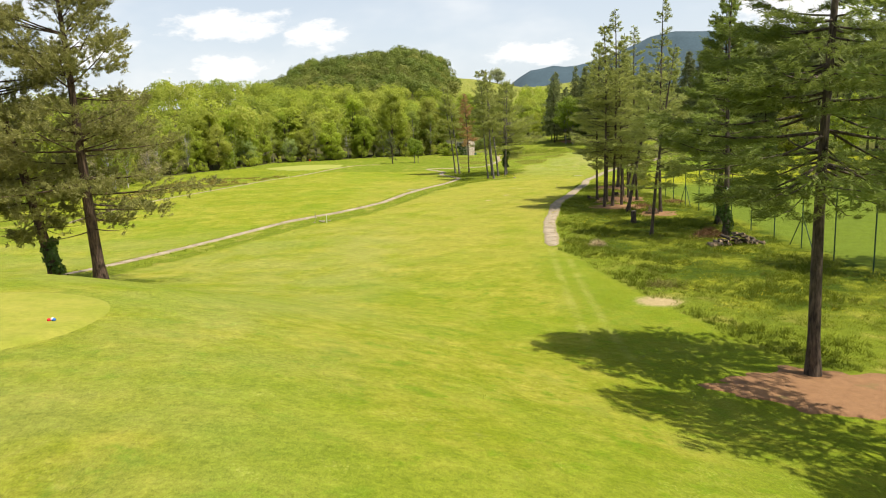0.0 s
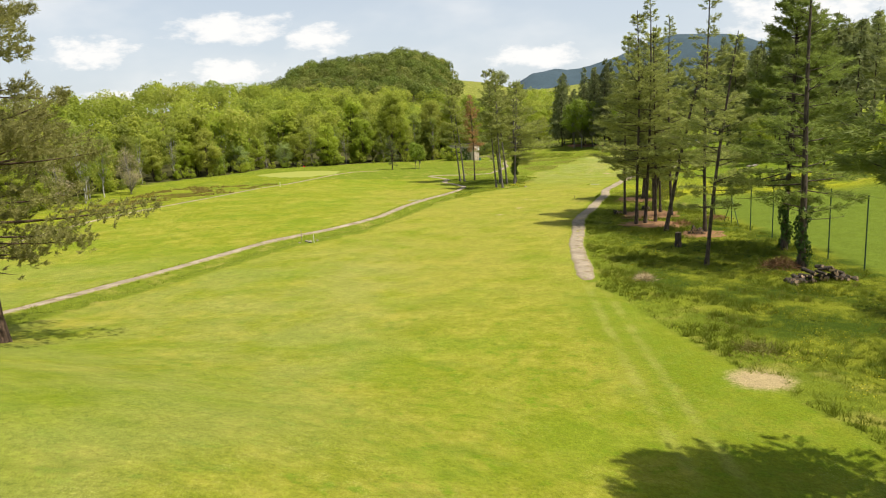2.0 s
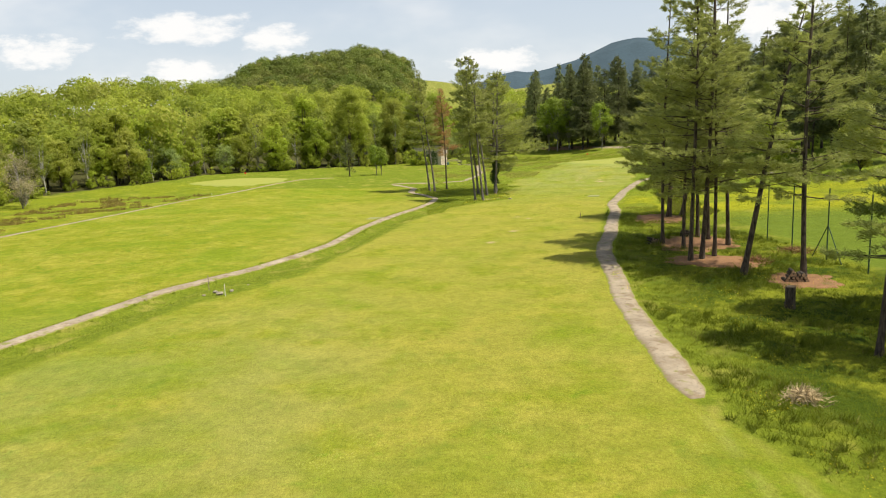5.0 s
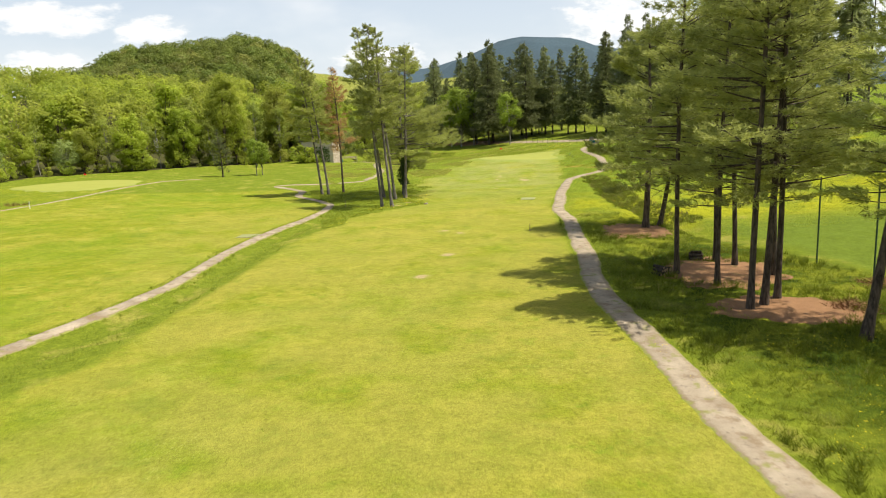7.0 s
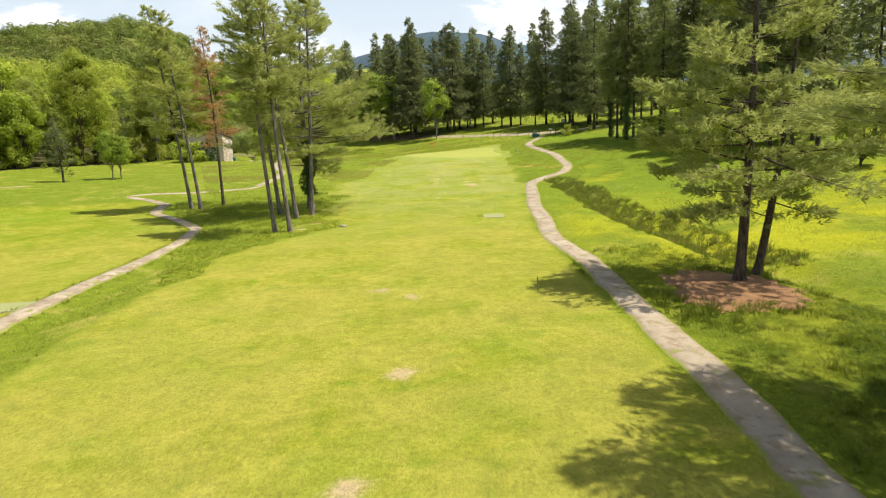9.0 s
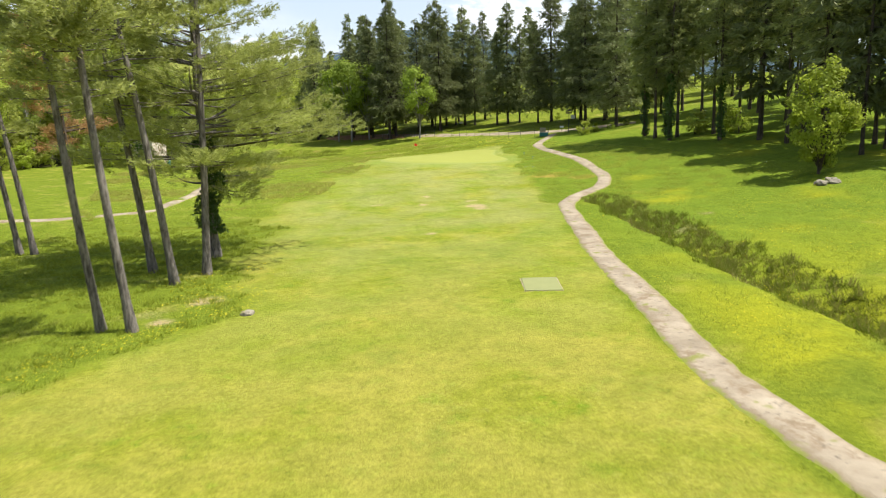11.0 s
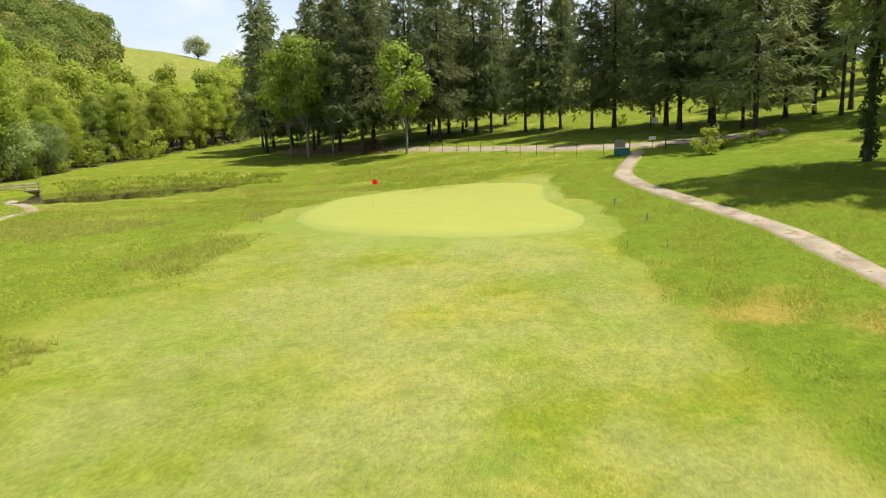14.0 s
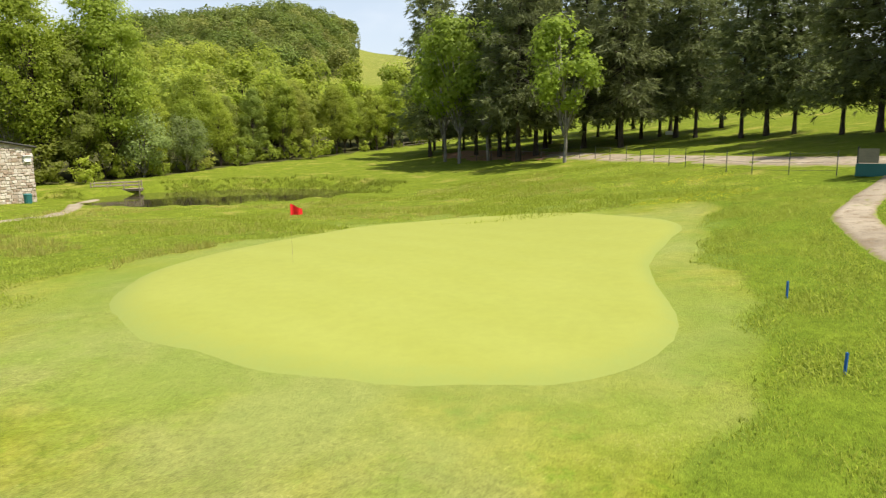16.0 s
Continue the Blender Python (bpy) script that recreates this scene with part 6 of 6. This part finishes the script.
stake(21.2, 127.3, 0.7, M_WOOD, "thin wooden post in mown grass")


def rock(x, y, r, mat, label, category="stone", seed=0):
    bm = bmesh.new()
    bmesh.ops.create_icosphere(bm, subdivisions=3, radius=r)
    rg = random.Random(seed)
    ph = [rg.uniform(0, 6) for _ in range(3)]
    for v in bm.verts:
        n = noise.noise(v.co * (1.6 / r) + Vector(ph))
        v.co *= 1 + 0.35 * n
        v.co.z *= 0.55
    ob = part("rock", bm, mat, None)
    ob.matrix_world = pose(x, y, ground(x, y) + r * 0.15, 0, 0, rg.uniform(0, 360))
    return tagged(ob, label, category)


M_ROCK = plain("pale_rock", (0.25, 0.22, 0.16), 0.9, 4, 0.3, 0.5)
for k, (x, y, r) in enumerate(((-15.8, 92.6, 0.26), (-16.3, 93.3, 0.2), (-15.1, 93.5, 0.17), (-14.2, 95.2, 0.13), (-16.9, 92.3, 0.14))):
    rock(x, y, r, M_ROCK, "pale culvert stone in the grassy bank", seed=k)
for k, (x, y, r) in enumerate(((16.5, 155.1, 0.3), (68.9, 171.3, 0.6), (69.8, 170.6, 0.5), (70.5, 171.6, 0.55))):
    rock(x, y, r, M_ROCK, "pale stone lying in the grass", seed=10 + k)


def heap(x, y, r, h, mat, label, seed, n=420):
    """A loose heap of cut straw or brush: a low mound bristling with stems."""
    rng = np.random.default_rng(seed)
    d = rng.normal(0, 0.42, (n, 2))
    rr = np.hypot(d[:, 0], d[:, 1])
    zz = h * np.exp(-(rr * 1.3) ** 2)
    at = np.stack([d[:, 0] * r, d[:, 1] * r, zz * rng.uniform(0.3, 1.0, n)], -1)
    way = np.stack([d[:, 0], d[:, 1], 0.25 + 0 * rr], -1)
    v, f = slivers(rng, at, way, 0.45, 0.05, 0.8)
    ob = mesh_part("brush_heap", v, f, mat)
    ob.matrix_world = pose(x, y, ground(x, y))
    return tagged(ob, label, "brush heap", kind="stuff")


heap(14.9, 66.2, 0.8, 0.45, M_STRAW, "small heap of dry cut grass in the rough", 1)
heap(26.6, 68.6, 1.6, 0.9, M_LITTER, "reddish heap of dead pine brush at the trunk", 2, 900)
heap(15.6, 48.5, 1.6, 0.35, M_SEDGE, "clump of dead bracken in rough grass", 4)
heap(27.5, 94.6, 1.3, 0.3, M_LITTER, "scattered dead pine brush on needle litter", 5)
heap(32.8, 97.8, 1.8, 0.4, M_LITTER, "dead pine brush beside the range fence", 6)


def log_pile(x, y, rz, n, length, label, seed):
    rg = random.Random(seed)
    top = empty("log_pile", x, y, ground(x, y), rz)
    row, k = 0, 0
    per = max(3, int(n ** 0.5 * 1.7))
    while k < n and per > 0:
        for i in range(per):
            if k >= n:
                break
            r = rg.uniform(0.09, 0.15)
            cx, cz = (i - per / 2) * 0.27 + rg.uniform(-0.03, 0.03), 0.12 + row * 0.22
            bm = bmesh.new()
            l = length * rg.uniform(0.8, 1.1)
            rod(bm, (cx, -l / 2, cz), (cx + rg.uniform(-0.1, 0.1), l / 2, cz + rg.uniform(-0.04, 0.04)), r, r * 0.9, 9)
            log = part("log", bm, M_BARK_DARK, top)
            bm = bmesh.new()
            rod(bm, (cx, -l / 2 - 0.012, cz), (cx, -l / 2 - 0.002, cz), r * 0.88, r * 0.88, 9)
            part("cut_end", bm, M_CUT, log, "pale sawn end")
            k += 1
        row += 1
        per -= 1
    tagged(top, label, "log pile")


def log_heap(x, y, rz, n, length, wide, high, label, seed):
    """Sawn logs thrown into a long low heap, mostly end-on to the fairway."""
    rg = random.Random(seed)
    top = empty("log_pile", x, y, ground(x, y), rz)
    for k in range(n):
        u = rg.uniform(-1, 1)
        top_z = high * (1 - abs(u) ** 1.6)
        cz = 0.10 + rg.random() ** 1.3 * max(0.0, top_z - 0.12)
        r, l, turn, tip = rg.uniform(0.08, 0.17), length * rg.uniform(0.6, 1.15), radians(rg.gauss(0, 28)), rg.gauss(0, 0.16)
        c = Vector((u * wide / 2, rg.uniform(-0.35, 0.35), cz))
        ax = Vector((math.sin(turn), -math.cos(turn), tip)).normalized()
        bm = bmesh.new()
        rod(bm, c - ax * l / 2, c + ax * l / 2, r, r * 0.92, 9)
        log = part("log", bm, M_BARK_DARK, top)
        bm = bmesh.new()
        rod(bm, c + ax * (l / 2 + 0.002), c + ax * (l / 2 + 0.014), r * 0.82, r * 0.82, 9)
        part("cut_end", bm, M_CUT, log, "pale sawn end")
    tagged(top, label, "log pile")


log_heap(27.0, 63.4, 8, 70, 0.9, 5.0, 1.15, "long heap of sawn pine logs with pale ends", 1)
log_pile(26.6, 87.0, -15, 16, 1.0, "dark pile of sawn logs at a tree's foot", 2)
log_pile(22.8, 105.6, 25, 10, 0.8, "small pile of sawn logs on needle litter", 3)
log_pile(27.6, 109.4, 60, 10, 0.9, "small pile of dark logs under the pines", 4)


def stump(x, y, r, h, label, seed):
    bm = bmesh.new()
    rod(bm, (0, 0, -0.2), (0, 0, h), r * 1.25, r, 14)
    bmesh.ops.subdivide_edges(bm, edges=[e for e in bm.edges if abs(e.verts[0].co.z - e.verts[1].co.z) > 0.2], cuts=5)
    for v in bm.verts:
        k = 1 + 0.14 * noise.noise(v.co * 3 + Vector((seed, 0, 0)))
        v.co.x *= k
        v.co.y *= k
        if v.co.z > h - 0.01:
            v.co.z += 0.12 * v.co.x
    top = part("tree_stump", bm, M_BARK, None)
    top.matrix_world = pose(x, y, ground(x, y))
    bm = bmesh.new()
    rod(bm, (0, 0, h + 0.005), (0, 0, h + 0.05), r * 0.9, r * 0.86, 14)
    part("cut_top", bm, M_CUT, top, "pale sawn top")
    tagged(top, label, "tree stump")


stump(22.2, 80.2, 0.28, 1.35, "tall sawn pine stump with pale top", 1)


def mat_slab(cx, cy, sx, sy, rz, label, mat, rim):
    top = empty("tee_mat", cx, cy, ground(cx, cy), rz)
    bm = bmesh.new()
    box(bm, 0, 0, -0.005, sx, sy, 0.09, random.uniform(-1, 1), 0.02)
    part("turf_mat", bm, mat, top)
    for dx, dy, lx, ly in ((0, sy / 2 + 0.03, sx + 0.12, 0.05), (0, -sy / 2 - 0.03, sx + 0.12, 0.05), (sx / 2 + 0.03, 0, 0.05, sy), (-sx / 2 - 0.03, 0, 0.05, sy)):
        bm = bmesh.new()
        box(bm, dx, dy, -0.035, lx, ly, 0.10, random.uniform(-2.5, 2.5), 0.012)
        part("edging", bm, rim, top, "pale weathered edging")
    tagged(top, label, "tee mat")


mat_slab(30.3, 153.8, 1.75, 2.65, -24, "faded square artificial turf tee mat in grass", M_MAT, M_DIRT)
mat_slab(-5.2, 136.8, 2.4, 2.0, -15, "faded tee mat on the second fairway", M_MAT, M_DIRT)


def tee_marker(x, y, label, mats):
    top = empty("tee_marker", x, y, ground(x, y) + 0.1)
    for k, m in enumerate(mats):
        bm = bmesh.new()
        bmesh.ops.create_uvsphere(bm, u_segments=14, v_segments=8, radius=0.06)
        for v in bm.verts:
            v.co.z = max(v.co.z, -0.035)
        bmesh.ops.translate(bm, verts=bm.verts, vec=(0.09 * k - 0.09, 0.07 * (k % 2), 0.035))
        part("ball", bm, m, top)
    tagged(top, label, "tee marker")


tee_marker(-13.4, 23.1, "red, white and blue ball markers on the tee", (M_RED, M_WHITE, M_BLUE))


# ---- entrance corner ----
def notice_board(x, y, rz):
    top = empty("notice_board", x, y, ground(x, y), rz)
    top.scale = (0.8, 0.8, 0.8)
    bm = bmesh.new()
    box(bm, 0, 0, 0.45, 1.9, 0.5, 0.9, 0, 0.03)
    part("base", bm, M_TEAL, top, "dark teal base")
    bm = bmesh.new()
    box(bm, -0.2, 0, 1.45, 1.25, 0.08, 1.0, 0, 0.02)
    part("panel", bm, M_ROCK, top, "pale grey panel")
    for px in (-0.85, 0.95):
        bm = bmesh.new()
        box(bm, px, 0.05, 1.05, 0.12, 0.12, 2.1, 0, 0.015)
        part("post", bm, M_WIRE, top)
    tagged(top, "teal notice board with pale panel by the path", "notice board")


def roofed_post(x, y):
    top = empty("sign_post", x, y, ground(x, y))
    bm = bmesh.new()
    rod(bm, (0, 0, -0.2), (0, 0, 2.6), 0.07, 0.06, 8)
    part("pole", bm, M_WIRE, top)
    bm = bmesh.new()
    box(bm, 0, 0, 2.25, 1.3, 0.10, 0.30, 0, 0.02)
    part("board", bm, M_WOOD, top, "weathered wooden board")
    bm = bmesh.new()
    vs = bmesh.ops.create_cone(bm, cap_ends=True, segments=4, radius1=1.1, radius2=0.1, depth=0.35, matrix=pose(0, 0, 2.75, 0, 0, 45))["verts"]
    for v in vs:
        v.co.y *= 0.45
    part("roof", bm, M_SLATE, top, "small dark pitched roof")
    tagged(top, "roofed wooden sign post by the gravel track", "sign post")


def small_sign(x, y, w, h, up, mat, label):
    top = empty("small_sign", x, y, ground(x, y), -25)
    bm = bmesh.new()
    rod(bm, (0, 0.03, -0.2), (0, 0.03, up + h), 0.03, 0.03, 8)
    part("pole", bm, M_WIRE, top)
    bm = bmesh.new()
    box(bm, 0, 0, up + h / 2, w, 0.03, h, 0, 0.008)
    part("plate", bm, mat, top)
    tagged(top, label, "sign")


def gate(x, y, rz):
    top = empty("metal_gate", x, y, ground(x, y), rz)
    for px in (-1.5, 1.5):
        bm = bmesh.new()
        rod(bm, (px, 0, -0.2), (px, 0, 1.5), 0.06, 0.06, 8)
        part("gate_post", bm, M_WIRE, top)
    for hz in (0.25, 0.6, 0.95, 1.3):
        bm = bmesh.new()
        rod(bm, (-1.45, 0, hz), (1.45, 0, hz), 0.03, 0.03, 8)
        part("bar", bm, M_WIRE, top)
    tagged(top, "low dark metal bar gate beside the path", "gate")


notice_board(77.0, 236.6, -35)
roofed_post(89.6, 248.8)
small_sign(80.8, 236.8, 0.7, 0.35, 0.9, M_WHITE, "small white sign plate on a post")
small_sign(92.5, 252, 0.9, 0.8, 0.6, M_WHITE, "white square sign under the trees")
small_sign(82.5, 288, 0.9, 0.5, 0.3, M_WHITE, "small white plate between conifer trunks")
gate(82.6, 234.6, -30)


def light_pole(x, y, h):
    top = empty("utility_pole", x, y, ground(x, y))
    bm = bmesh.new()
    rod(bm, (0, 0, -0.3), (0, 0, h), 0.11, 0.08, 10)
    part("pole", bm, M_ROCK, top)
    bm = bmesh.new()
    box(bm, 0, 0, h - 0.3, 0.9, 0.08, 0.1, 20, 0.01)
    part("crossarm", bm, M_WIRE, top)
    tagged(top, "thin grey utility pole in front of the conifers", "pole")


light_pole(76.8, 291, 8.5)


def rail_fence():
    """Pale rail fence seen beyond the conifers' trunks."""
    top = empty("rail_fence", 50, 340, ground(50, 340))
    z0 = ground(50, 340)
    pts = [(46 + 4 * k, 341 + 0.6 * k) for k in range(7)]
    for x, y in pts:
        bm = bmesh.new()
        box(bm, x - 50, y - 340, ground(x, y) - z0 + 0.55, 0.12, 0.12, 1.4, 0, 0.01)
        part("post", bm, M_WOOD, top)
    for h in (0.5, 1.0):
        bm = bmesh.new()
        for a, b in zip(pts, pts[1:]):
            rod(bm, (a[0] - 50, a[1] - 340, ground(*a) - z0 + h), (b[0] - 50, b[1] - 340, ground(*b) - z0 + h), 0.04, 0.04, 6)
        part("rail", bm, M_WOOD, top)
    tagged(top, "weathered wooden rail fence beyond the conifers", "fence")


rail_fence()


def shed(x, y):
    top = empty("shed", x, y, ground(x, y), 35)
    bm = bmesh.new()
    box(bm, 0, 0, 2.0, 6.0, 3.5, 4.2, 0, 0.03)
    part("wall", bm, M_WOOD, top)
    bm = bmesh.new()
    box(bm, 0, 0, 4.25, 6.8, 4.2, 0.3, 0, 0.03)
    part("roof", bm, M_STRAW, top, "pale flat roof")
    tagged(top, "pale flat-roofed shed among birches in the woods", "shed")


shed(-84, 172)
